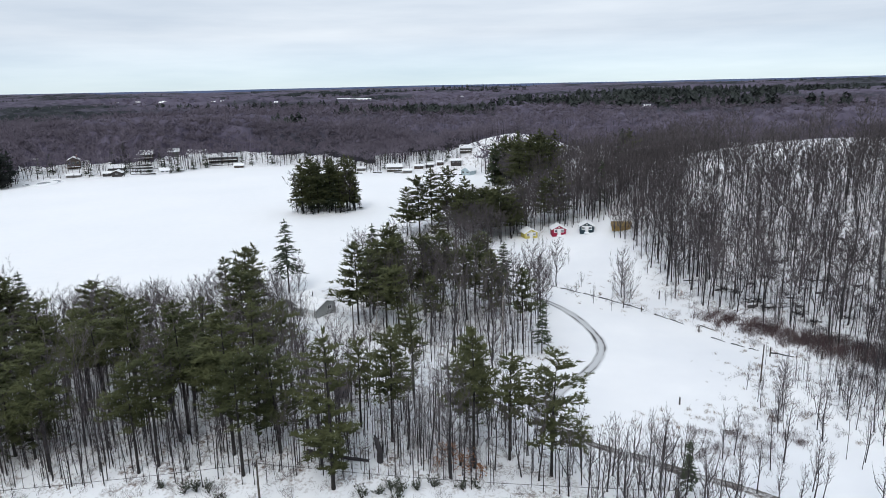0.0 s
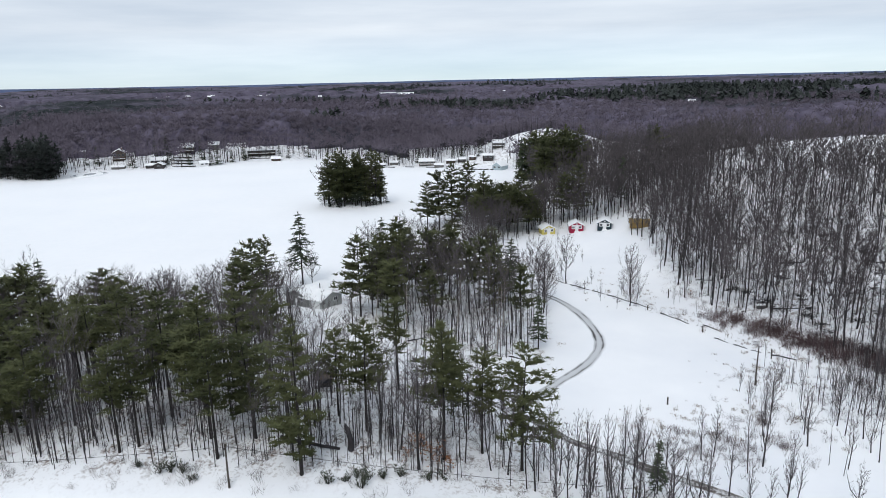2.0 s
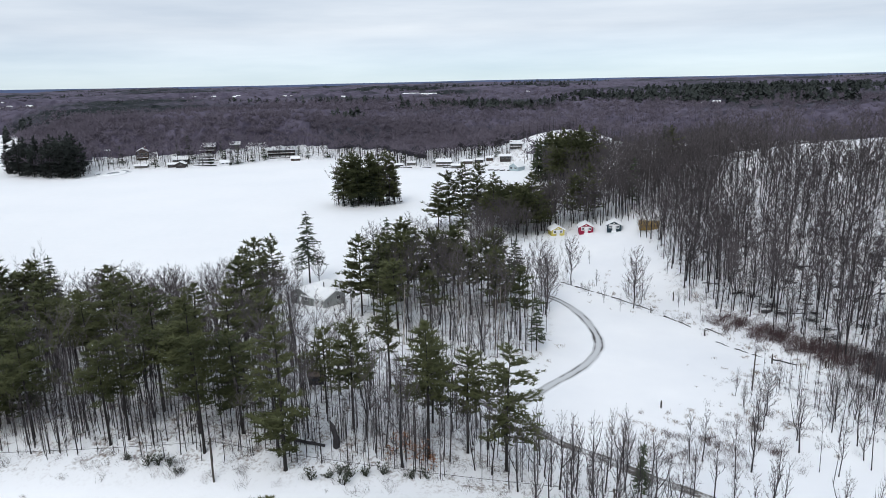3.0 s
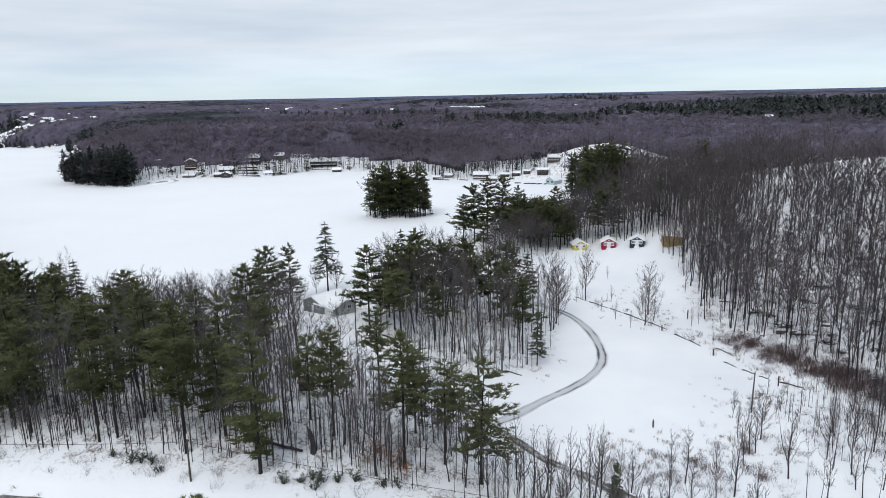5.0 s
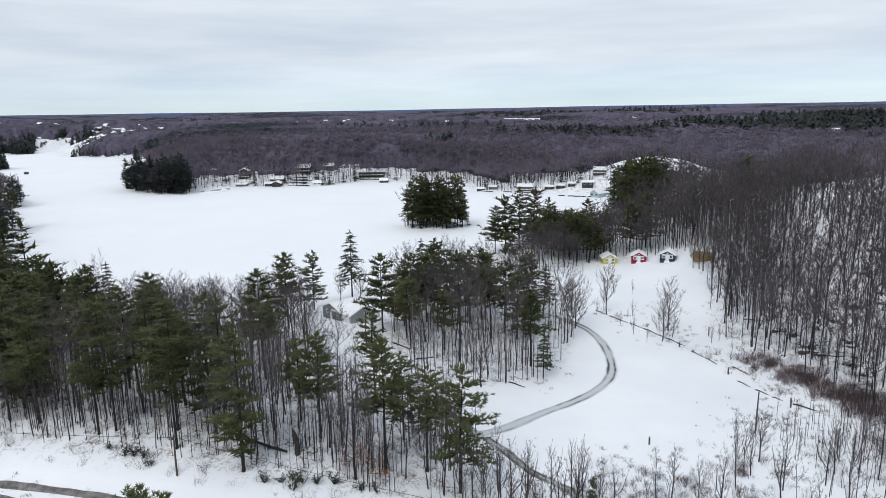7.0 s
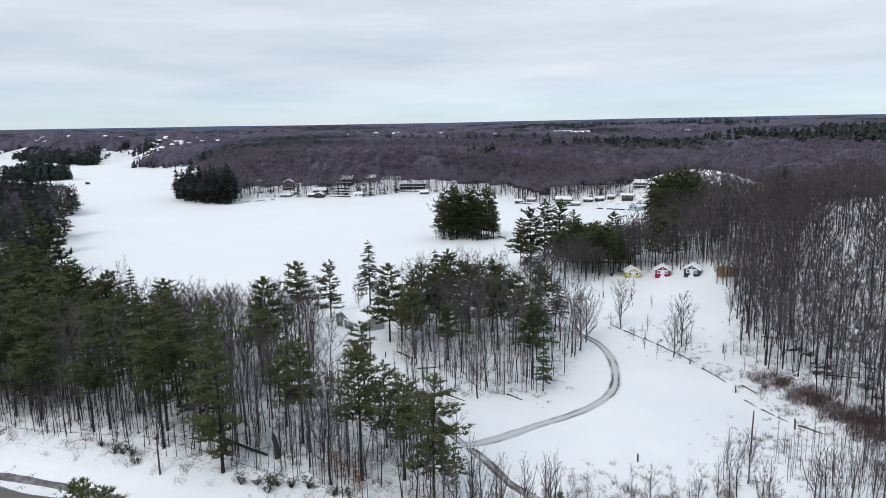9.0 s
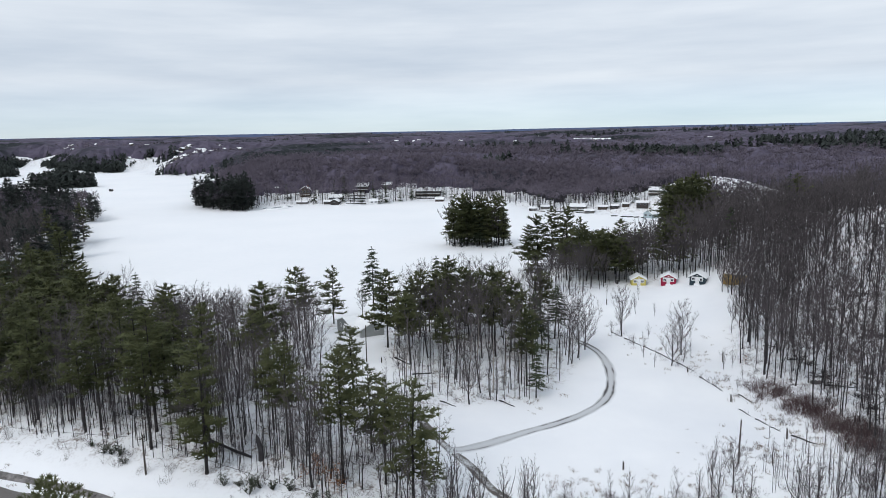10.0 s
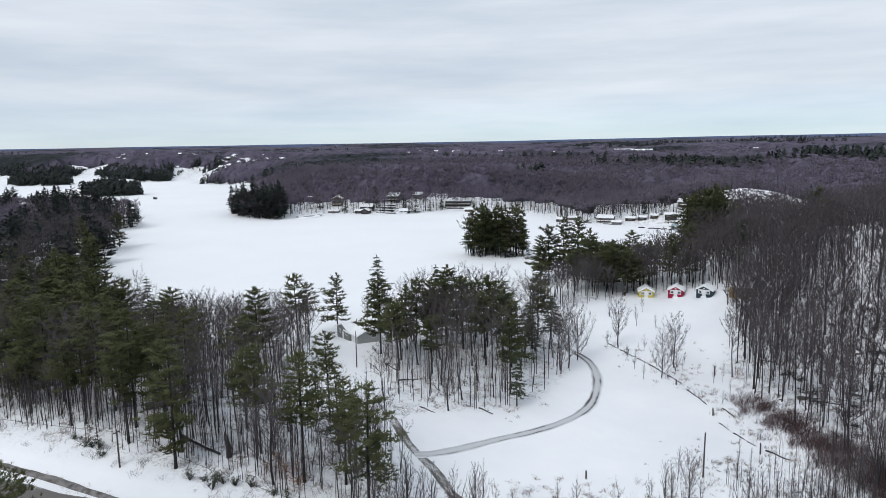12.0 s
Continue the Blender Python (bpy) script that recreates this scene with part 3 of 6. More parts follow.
def some(name, n):
    return [(name, i) for i in range(n)]


taken = []
PINES = [  # x, y, height, kind
    (-3.3, 68.8, 19, ("pine", 4)), (-21.2, 78.7, 17, ("pine", 0)), (-24.9, 71.7, 13.5, ("pine", 3)), (-23.0, 72.6, 13.5, ("pine", 1)),
    (-35.2, 73.5, 15.5, ("pine", 0)), (-13.4, 71.0, 15, ("pine", 3)), (-14.9, 74.0, 18, ("pine", 1)), (22.8, 73.8, 16.7, ("pine", 2)),
    (-26.8, 156, 15.5, ("pine", 5)), (-20.6, 168.5, 20, ("spruce", 2)), (-18.2, 168.2, 9, ("fan", 0)), (-23.5, 167.5, 8, ("fan", 1)), (-64.3, 129, 17, ("spruce", 0)), (-75.3, 123, 18, ("pine", 0)),
    (-65.4, 115, 18, ("pine", 2)), (-61.6, 119.4, 17, ("pine", 3)), (-28.8, 84.2, 16, ("pine", 1)), (-23.2, 131, 17, ("pine", 3)),
    (-20.5, 112, 17, ("pine", 2)), (-13.6, 83.8, 16, ("pine", 4)), (-2.0, 130.5, 17, ("pine", 2)), (1.2, 157, 18, ("spruce", 2)),
    (4.6, 155, 18, ("pine", 1)), (12.2, 145, 17, ("pine", 2)), (16.9, 149, 17, ("pine", 0)), (8.6, 137, 14, ("tall", 3)), (18.1, 76.5, 14.5, ("pine", 3)),
    (13.2, 74, 18, ("pine", 1)), (3.5, 77.5, 15, ("pine", 0)), (75, 212, 17, ("spruce", 1)), (-0.4, 80.5, 12.5, ("pine", 3)),
    (32, 116, 11, ("spruce", 1)), (29.5, 121, 15, ("pine", 3)), (7, 92, 14.8, ("pine", 3)), (13.5, 83, 13, ("pine", 5)), (-31.5, 149, 14, ("pine", 3)), (24, 128, 14, ("tall", 0)),
    (18, 133, 14.5, ("tall", 2)), (23, 140, 16, ("pine", 0)), (16.5, 226, 21, ("pine", 2)), (21, 229, 21.5, ("pine", 5)), (26, 226, 21, ("pine", 2)),
    (31, 219, 18, ("pine", 5)), (12.5, 231, 17, ("pine", 2)), (3.4, 39.6, 17.6, ("cedar", 0)), (38.6, 70.3, 7.6, ("spruce", 1)), (5, 143, 16, ("pine", 2)), (6.5, 149, 16, ("pine", 2)), (13.5, 150.5, 16, ("pine", 5)), (20.5, 144, 14, ("tall", 1)), (26, 136, 15, ("pine", 5)), (1, 138, 15, ("pine", 5)),
    (47, 214, 12, ("far_bare", 0)), (51.5, 217, 13, ("far_bare", 1)), (56.5, 212.5, 16, ("pine", 2)), (61.5, 214, 18, ("pine", 5)), (65, 208.5, 13, ("far_bare", 2)), (69.5, 211, 14, ("far_bare", 0)),
    (58, 223, 14, ("far_bare", 2)), (66, 224, 14, ("far_bare", 0)), (73, 221, 15, ("far_bare", 1)), (44, 222, 17, ("pine", 2)), (78, 214, 14, ("far_bare", 2)), (38, 206, 15, ("pine", 2)),
    (33, 212, 16, ("pine", 5)), (63, 262, 21, ("pine", 5)), (68, 268, 21, ("pine", 2)), (73, 263, 21, ("pine", 5)), (66, 276, 21, ("pine", 2)), (71, 281, 20, ("pine", 2)), (100, 262, 17, ("spruce", 0)), (102, 259, 16, ("pine", 5)), (60.5, 270, 20, ("pine", 2)), (70, 275, 22, ("pine", 5)), (69, 257, 19, ("pine", 2)), (63, 284, 20, ("pine", 5))]
for x, y, h, kind in PINES:
    if kind[0] == "pine" and y < 100:
        kind = ("near_pine", kind[1])
    TREES.put(kind, spot(x, y, x * 1.7 + y, h / {"spruce": 16, "cedar": 16.5, "fan": 10, "far_bare": 15, "tall": 15}.get(kind[0], 20)), "conifers of the near woods")
    taken.append((x, y))

SLIM = "slim young trees of the near woods"
NEVER = lambda x, y: False
clear_lane = lambda x, y: 1 - bell(x, y, -3, 121, 7, 5) - bell(x, y, 14, 99, 7, 3)
west = lambda x, y: wooded(x, y) * (y < 122) * (1 - 0.75 * bell(x, y, 10, 106, 14, 9)) * np.clip(clear_lane(x, y), 0, 1) * (1 - 0.9 * bell(x, y, -9, 111, 10, 8.5))
on_land = lambda x, y: 1.0 * (off_lake(x, y) > 3)
NEAR, BARE, CABIN = "conifers of the near woods", "bare trees of the near woods", "trees behind the cabins"
plant([("pine", 0), ("pine", 1), ("pine", 3), ("pine", 6), ("pine", 7), ("pine", 6), ("pine", 2)], 58, (-100, 8, 72, 122), lambda x, y: west(x, y) * (0.3 + 0.7 * (x < -4)) * (1 - 0.6 * (x > -32) * (x < -2)) * np.where((y > 80) & (x > -14), 0.25, 1) * np.where((y > 98) & (x > -58), 0.12, 1), 11, 16.5, 3.4, 20, taken, NEAR, 1)
plant(some("bare", 6), 125, (-90, 30, 71, 122), lambda x, y: west(x, y) * (0.35 + 0.65 * (x > -22)) * (1 - 0.95 * (x > -2) * (y > 96)), 7, 13.5, 1.7, 15, taken, BARE, 2, lambda x, y: y < 96)
plant(some("bare", 6), 75, (-62, -2, 112, 164), lambda x, y: wooded(x, y) * on_land(x, y) * (1 - smooth(y, 132, 138)), 10, 12.5, 2.2, 15, taken, BARE, 3, lambda x, y: y < 124)
plant([("pine", 0), ("pine", 1), ("pine", 3), ("spruce", 2)], 12, (-2, 34, 122, 162), lambda x, y: wooded(x, y) * on_land(x, y), 12, 17, 3.2, 20, taken, NEAR, 4)
plant(some("tall", 4), 48, (-2, 48, 100, 166), lambda x, y: wooded(x, y) * on_land(x, y) * (0.12 + 0.88 * smooth(y, 118, 135)), 11, 15.5, 2.3, 15, taken, BARE, 5, lambda x, y: y < 122)
plant(some("slim", 4), 190, (-75, 30, 70, 118), west, 6, 12, 1.1, 11, taken, SLIM, 20, lambda x, y: y < 84)
plant([("pine", 0), ("pine", 2), ("pine", 5), ("pine", 3)], 58, (-150, -56, 84, 165), lambda x, y: on_land(x, y) * (y > 84 - 0.1 * (x + 56)), 10.5, 15, 3.7, 20, taken, NEAR, 23)
plant([("pine", 4), ("pine", 5), ("pine", 2), ("spruce", 1)], 9, (-80, -28, 72, 92), west, 8, 13, 3.0, 20, taken, NEAR, 24)
plant(some("tall", 4), 48, (-115, -34, 82, 128), lambda x, y: wooded(x, y) * on_land(x, y), 11, 16, 2.2, 15, taken, BARE, 26, lambda x, y: y < 104)
plant(some("slim", 4), 60, (-82, -18, 69, 84), west, 5, 10, 0.9, 11, taken, SLIM, 27)
plant([("pine", 4), ("pine", 5), ("pine", 2)], 18, (-85, -30, 70, 84), west, 7.5, 11.5, 2.6, 20, taken, NEAR, 28)
plant(some("slim", 4), 60, (-2, 38, 98, 150), lambda x, y: wooded(x, y) * on_land(x, y), 7, 12, 1.1, 11, taken, SLIM, 21, NEVER)
plant(some("birch", 1), 7, (-2, 34, 106, 130), lambda x, y: wooded(x, y), 10, 13, 2.0, 13, taken, "birches", 6)


def hillside(x, y):
    bald = smooth(x, 118, 146) * smooth(y, 182, 222)
    clump = 0.5 + 0.5 * smooth(np.sin(x * 0.21 + 1.4 * np.sin(y * 0.13)) * np.sin(y * 0.19 + 0.8 * np.sin(x * 0.11)), -0.35, 0.25)
    thin = 0.8 * (1 + 0.38 * bell(x, y, 84, 142, 9, 26) - 0.6 * bell(x, y, 110, 150, 13, 24))
    return smooth(x - hill_edge(y), 0, 4) * (1 - 0.75 * bald) * clump * thin


plant(some("hill", 6), 385, (62, 150, 88, 168), hillside, 7.0, 17.5, 1.9, 15, taken, "bare trees of the hillside", 7, lambda x, y: x < 86 and y < 142)
plant(some("far_bare", 3), 400, (66, 190, 162, 228), lambda x, y: smooth(y, 162, 170) * hillside(x, y), 8.0, 16.0, 1.6, 15, taken, "bare trees of the hillside", 36, NEVER)
plant(some("hill", 6), 46, (79, 106, 70, 98), lambda x, y: smooth(x, 79, 84) + 0 * y, 5.5, 9.5, 1.8, 15, taken, "bare trees of the hillside", 33)
plant(some("spruce", 3), 7, (98, 170, 130, 215), hillside, 6, 9.5, 4, 18, taken, "conifers of the hillside", 8)
plant([("pine", 2), ("pine", 5), ("pine", 0)], 15, (22, 50, 203, 228), lambda x, y: 1.0 * (off_lake(x, y) > 4), 10.5, 14.5, 3.4, 20, taken, CABIN, 29)
plant(some("far_bare", 3), 130, (25, 64, 205, 248), lambda x, y: smooth(off_lake(x, y), 4, 10), 7.5, 10.5, 2.3, 15, taken, CABIN, 22, NEVER)
plant(some("far_bare", 3), 150, (46, 104, 205, 236), lambda x, y: smooth(off_lake(x, y), 4, 10), 9, 14, 1.7, 15, taken, CABIN, 37, NEVER)
plant([("pine", 2), ("pine", 5), ("spruce", 0)], 12, (46, 84, 211, 226), lambda x, y: 1.0 + 0 * x, 10, 15, 2.5, 20, taken, CABIN, 38)
plant(some("far_bare", 3), 430, (62, 200, 206, 335), lambda x, y: smooth(off_lake(x, y), 4, 10) * (0.08 + 0.92 * (1 - smooth(x, 118, 146) * smooth(y, 182, 222) * (1 - smooth(y, 285, 310)))), 9, 15.5, 2.3, 15, taken, CABIN, 9, NEVER)
plant(some("hill", 6), 72, (20, 50, 160, 207), lambda x, y: wooded(x, y) * on_land(x, y) * smooth(x, 20, 30), 8, 12, 2.2, 15, taken, BARE, 18, NEVER)
plant(some("hill", 6), 34, (58, 88, 201.5, 216), lambda x, y: 1.0 + 0 * x, 9, 14, 1.8, 15, taken, CABIN, 35, NEVER)
plant(some("pine", 6), 8, (20, 46, 175, 206), lambda x, y: wooded(x, y) * on_land(x, y), 12, 16, 3.5, 20, taken, CABIN, 19)
plant(some("pine", 6) + some("far_spruce", 2), 9, (24, 50, 222, 240), lambda x, y: smooth(off_lake(x, y), 3, 8), 10, 13, 3.5, 20, taken, CABIN, 10)
plant(some("far_pine", 3) + some("far_spruce", 3), 18, (61, 75, 330, 352), on_land, 18, 25, 3.2, 17, taken, "dark conifers on the lake point", 11)
plant(some("far_pine", 3) * 2 + some("far_spruce", 3) + some("far_bare", 2), 170, (-330, -72, 100, 380), lambda x, y: smooth(off_lake(x, y), 1, 4) * (0.4 + 0.6 * (np.sin(x * 0.13) * np.sin(y * 0.11 + 1) > -0.2)) * (x * 0.9 + y > 10) * (y - 0.35 * x < 480), 8, 21, 4.4, 18, taken, "conifers of the lake shore", 12, lambda x, y: x > -110)
plant(some("far_pine", 3), 26, (-215, -100, 140, 265), lambda x, y: 1.0 * (off_lake(x, y) > 1.2) * (off_lake(x, y) < 9), 15, 23, 5, 18, taken, "conifers of the lake shore", 25)
plant(some("far_bare", 3), 120, (-280, -72, 105, 330), lambda x, y: smooth(off_lake(x, y), 2, 5) * (x * 0.9 + y > 25), 11, 15, 3.6, 15, taken, "bare trees of the lake shore", 13, NEVER)
plant(some("far_pine", 3), 90, (-640, -330, 300, 440), lambda x, y: smooth(off_lake(x, y), 1, 4) * (off_lake(x, y) < 60), 13, 21, 5, 18, taken, "conifers of the lake shore", 31, NEVER)
plant([("pine", 4), ("pine", 5), ("spruce", 0), ("spruce", 1), ("pine", 4), ("far_bare", 1)], 50, (-35, -3, 277, 299), lambda x, y: 1.0 * (np.hypot((x + 19) / 15.5, (y - 288) / 10.5) < 0.84), 14, 21.5, 1.8, 18, taken, "conifers of the little island", 14)
plant(some("sapling", 4) + some("far_spruce", 2), 46, (-35, -3, 277, 299), lambda x, y: 1.0 * (np.abs(np.hypot((x + 19) / 15.5, (y - 288) / 10.5) - 0.82) < 0.12), 4, 7.5, 1.2, 12, taken, "low growth round the little island", 34, NEVER)
plant(some("far_pine", 3) + some("far_spruce", 3), 60, (-272, -204, 396, 432), lambda x, y: 1.0 * (off_lake(x, y) > 1.5) * (y - 400 < (-198 - x) * 1.1), 15, 21, 3, 17, taken, "conifers of the far point", 15, NEVER)
FIELD_EDGE = ([22, 34, 44, 52, 58, 66, 72, 84], [80, 76.5, 78, 79, 83, 87, 93, 99])
YOUNG = "young trees beside the field"
for k, (x, y, h) in enumerate(((23.7, 69.6, 9), (28, 71.4, 8.5), (29.1, 71.3, 9.5), (31, 70.9, 9), (37, 71.5, 8.5), (58.6, 88.7, 7), (59.5, 84.4, 6.5), (62.5, 81.2, 7.5), (67.9, 82.4, 8), (69.2, 79.1, 8.5), (72.9, 85.6, 7.5),
                               (46.8, 69, 8), (53.7, 68.6, 8), (36.4, 76.3, 8.5), (31, 74.7, 8), (46.6, 77, 7.5), (56.9, 81.5, 6.5), (58.6, 84.3, 7.5), (61.3, 78.3, 8), (59.3, 90.5, 6.5), (60.1, 95, 6.5), (61.9, 93.7, 5), (67.8, 97.1, 5.5))):
    TREES.put(("sapling", k % 4), spot(x, y, x * 3, h / (8 if y < 85 else 11)), YOUNG)
    taken.append((x, y))
plant(some("sapling", 4), 46, (24, 62, 62, 82), lambda x, y: smooth(np.interp(x, *FIELD_EDGE) - y, 0, 6) * (0.06 + 0.94 * smooth(-x, -43, -35)), 5.5, 9.0, 1.6, 8, taken, YOUNG, 16)
plant(some("sapling", 4) + some("slim", 4), 84, (60, 96, 62, 104), lambda x, y: smooth(np.interp(x, *FIELD_EDGE) - y, 0, 6) * (0.2 + 0.8 * smooth(x, 63, 71)), 4.5, 8.0, 1.6, 8, taken, YOUNG, 32)
plant(some("sapling", 4), 20, (38, 78, 126, 190), lambda x, y: bell(x, y, 52, 158, 6, 16) + bell(x, y, 62, 140, 5, 7), 2.5, 5.5, 1.8, 8, taken, YOUNG, 17)
for x, y, h in ((-208, 445, 10), (-203, 450, 12), (-181, 446, 9), (-176, 442, 10), (-168, 458, 13), (-156, 447, 8), (-162, 463, 14), (-157, 457, 9), (-143, 449, 8), (-140, 466, 13), (-135, 455, 9), (-130, 453, 11), (-127, 458, 13), (-120, 468, 9),
                (-115, 480, 12), (-113, 475, 8), (-91, 484, 10), (-84, 482, 9), (-70, 480, 10), (8, 426, 9), (-4, 428, 8), (-12, 430, 10), (48, 425, 7), (36, 428, 10), (46, 421, 6), (30, 424, 7)):
    TREES.put(("far_spruce", int(y) % 3), spot(x, y, x, h / 15), "evergreens between the far cottages")
for x, y, h in ((46, 158, 11), (56.4, 139.5, 9), (58.6, 147, 11), (21.4, 108.4, 11), (10, 71.4, 13), (61.5, 88, 7), (37.5, 140, 12), (36.5, 136, 10), (38.5, 146, 11), (72, 185, 10), (72.6, 183, 12), (74.6, 181, 13), (70.8, 186.5, 9), (76.5, 183.5, 12)):
    TREES.put(("fan", int(x) % 3), spot(x, y, x, h / 10), "single bare trees at the clearing")
    taken.append((x, y))


def mass_woods():
    keys = sorted({k for k, _ in MASS})
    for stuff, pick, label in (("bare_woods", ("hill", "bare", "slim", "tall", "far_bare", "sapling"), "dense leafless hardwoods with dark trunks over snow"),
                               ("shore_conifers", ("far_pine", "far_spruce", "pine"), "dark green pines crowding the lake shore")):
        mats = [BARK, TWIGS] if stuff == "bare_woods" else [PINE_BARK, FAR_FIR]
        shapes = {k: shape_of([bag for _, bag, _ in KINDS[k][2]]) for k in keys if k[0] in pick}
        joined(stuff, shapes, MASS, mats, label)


mass_woods()


# ---- far woods ----
def far_home_sites():
    rng = random.Random(21)
    out = []
    for cx, cy, w, _ in TOWNS[1:]:
        for i in range(9 if w > 60 else 3):
            x, y = cx + rng.gauss(0, 0.6) * w, cy + rng.gauss(0, 0.45) * w
            if off_lake(x, y) > 14:
                out.append((x, y))
    return out


HOMES = far_home_sites()


def in_sector(x, y):
    a = np.degrees(np.arctan2(x - 30, y))
    return (a > -66) & (a < 42)


def hazed_far_wood():
    rng = np.random.default_rng(5)
    shapes = {}
    for k in range(4):
        trunk, crown, r2 = Bag(), Bag(), random.Random(200 + k)
        trunk.tube([(0, 0, 0), (0, 0, 9)], [0.17, 0.05], 3)
        for j in range(22):
            a, up = j * 2.4 + k, r2.uniform(-0.25, 1.0)
            d = Vector((math.cos(a) * math.sqrt(1 - up * up), math.sin(a) * math.sqrt(1 - up * up), up * 1.3))
            c = Vector((0, 0, 7.4)) + d * r2.uniform(0.4, 1.6)
            blade(crown, c, c + (d + Vector((r2.uniform(-0.5, 0.5), r2.uniform(-0.5, 0.5), r2.uniform(0, 0.6)))).normalized() * r2.uniform(1.0, 2.1), 0.42, r2)
        shapes[k] = shape_of([trunk, crown])
    n = 29000
    x, y = rng.uniform(-1050, 700, n), rng.uniform(250, 1080, n)
    r = np.hypot(x - 30, y)
    d = off_lake(x, y)
    crest = bell(x, y, 84, 428, 20, 10)
    town = sum(bell(x, y, hx, hy - 15, 22, 32) for hx, hy in HOMES)
    ok = in_sector(x, y) & (r > 335) & (r < 1080) & (d > 2) & ~((x > 20) & (y < 335)) & (rng.random(n) < np.where(r < 600, 1.0, 0.4))
    ok &= (rng.random(n) > 0.9 * smooth(town, 0.4, 0.8)) & (rng.random(n) > 0.6 * smooth(crest, 0.35, 0.7)) & ~((x > -30) & (x < 62) & (y < 432) & (rng.random(n) < np.where(y < 411, 1, 0.1)))
    sx, sy = rng.uniform(-460, 110, 16000), rng.uniform(385, 660, 16000)
    sd = off_lake(sx, sy)
    more = (sd > 1.5) & (sd < 85) & ~((sx > -20) & (sx < 64) & (sy < 417)) & (rng.random(16000) < np.where(sd < 26, np.where(sx < -215, 0.8, 0.3), 0.8)) & (bell(sx, sy, 92, 436, 30, 14) < 0.4)
    x, y, ok = np.concatenate([x, sx]), np.concatenate([y, sy]), np.concatenate([ok, more])
    places = []
    for px, py, pz in zip(x[ok], y[ok], land(x[ok], y[ok])):
        m = Matrix.Translation((px, py, pz - 0.2)) @ Matrix.Rotation(rng.uniform(0, 6.28), 4, "Z") @ Matrix.Scale(rng.uniform(0.95, 1.45), 4)
        places.append((int(rng.integers(0, 4)), m))
    for k in range(4, 7):
        trunk, crown, r2 = Bag(), Bag(), random.Random(200 + k)
        trunk.tri((-0.3, 0, 0), (0.3, 0, 0), (0, 0, 8))
        for j in range(9):
            a, up = j * 2.4 + k, r2.uniform(0.0, 1.0)
            d3 = Vector((math.cos(a) * math.sqrt(1 - up * up), math.sin(a) * math.sqrt(1 - up * up), up))
            blade(crown, Vector((0, 0, 7)) + d3 * 0.6, Vector((0, 0, 7)) + d3 * r2.uniform(2.6, 4.4), 1.1, r2)
        shapes[k] = shape_of([trunk, crown])
    r, a = 700 * (2600 / 700) ** rng.random(11000), np.radians(rng.uniform(-62, 40, 11000))
    x, y = 30 + r * np.sin(a), r * np.cos(a)
    keep = (off_lake(x, y) > 14) & (sum(bell(x, y, hx, hy - 20, 18, 30) for hx, hy in HOMES + [(-60, 1310), (-10, 1310)]) < 0.4)
    for px, py, pz in zip(x[keep], y[keep], land(x[keep], y[keep])):
        places.append((int(rng.integers(4, 7)), Matrix.Translation((px, py, pz)) @ Matrix.Rotation(rng.uniform(0, 6.28), 4, "Z") @ Matrix.Scale(rng.uniform(0.9, 1.4), 4)))
    joined("far_woods", shapes, places, [BARK, HAZED_FAR_TWIGS], "leafless brown woods beyond the frozen lake, tinted violet for haze")


def canopy_material():
    m = bpy.data.materials.new("hazed_wood_canopy")
    m.use_nodes = True
    nt, lk = m.node_tree, m.node_tree.links.new
    bs = nt.nodes["Principled BSDF"]
    bs.inputs["Roughness"].default_value, bs.inputs["Specular IOR Level"].default_value = 0.95, 0.1
    tc = nt.nodes.new("ShaderNodeTexCoord")
    a, b = nt.nodes.new("ShaderNodeTexNoise"), nt.nodes.new("ShaderNodeTexNoise")
    a.inputs["Scale"].default_value, a.inputs["Detail"].default_value = 0.0035, 6
    b.inputs["Scale"].default_value, b.inputs["Detail"].default_value = 0.05, 5
    ra, rb = nt.nodes.new("ShaderNodeValToRGB"), nt.nodes.new("ShaderNodeValToRGB")
    e = ra.color_ramp.elements
    e[0].position, e[0].color, e[1].position, e[1].color = 0.50, (0, 0, 0, 1), 0.60, (1, 1, 1, 1)
    # bare crowns: violet-blue added to the brown stands in for haze
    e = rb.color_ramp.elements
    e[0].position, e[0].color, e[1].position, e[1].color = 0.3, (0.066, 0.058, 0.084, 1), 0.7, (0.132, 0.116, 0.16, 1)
    mix = nt.nodes.new("ShaderNodeMix")
    mix.data_type = "RGBA"
    mix.inputs["B"].default_value = (0.022, 0.027, 0.03, 1)
    for n in (a, b):
        lk(tc.outputs["Object"], n.inputs["Vector"])
    lk(a.outputs["Fac"], ra.inputs["Fac"])
    lk(b.outputs["Fac"], rb.inputs["Fac"])
    lk(ra.outputs["Color"], mix.inputs["Factor"])
    lk(rb.outputs["Color"], mix.inputs["A"])
    lk(mix.outputs["Result"], bs.inputs["Base Color"])
    return m


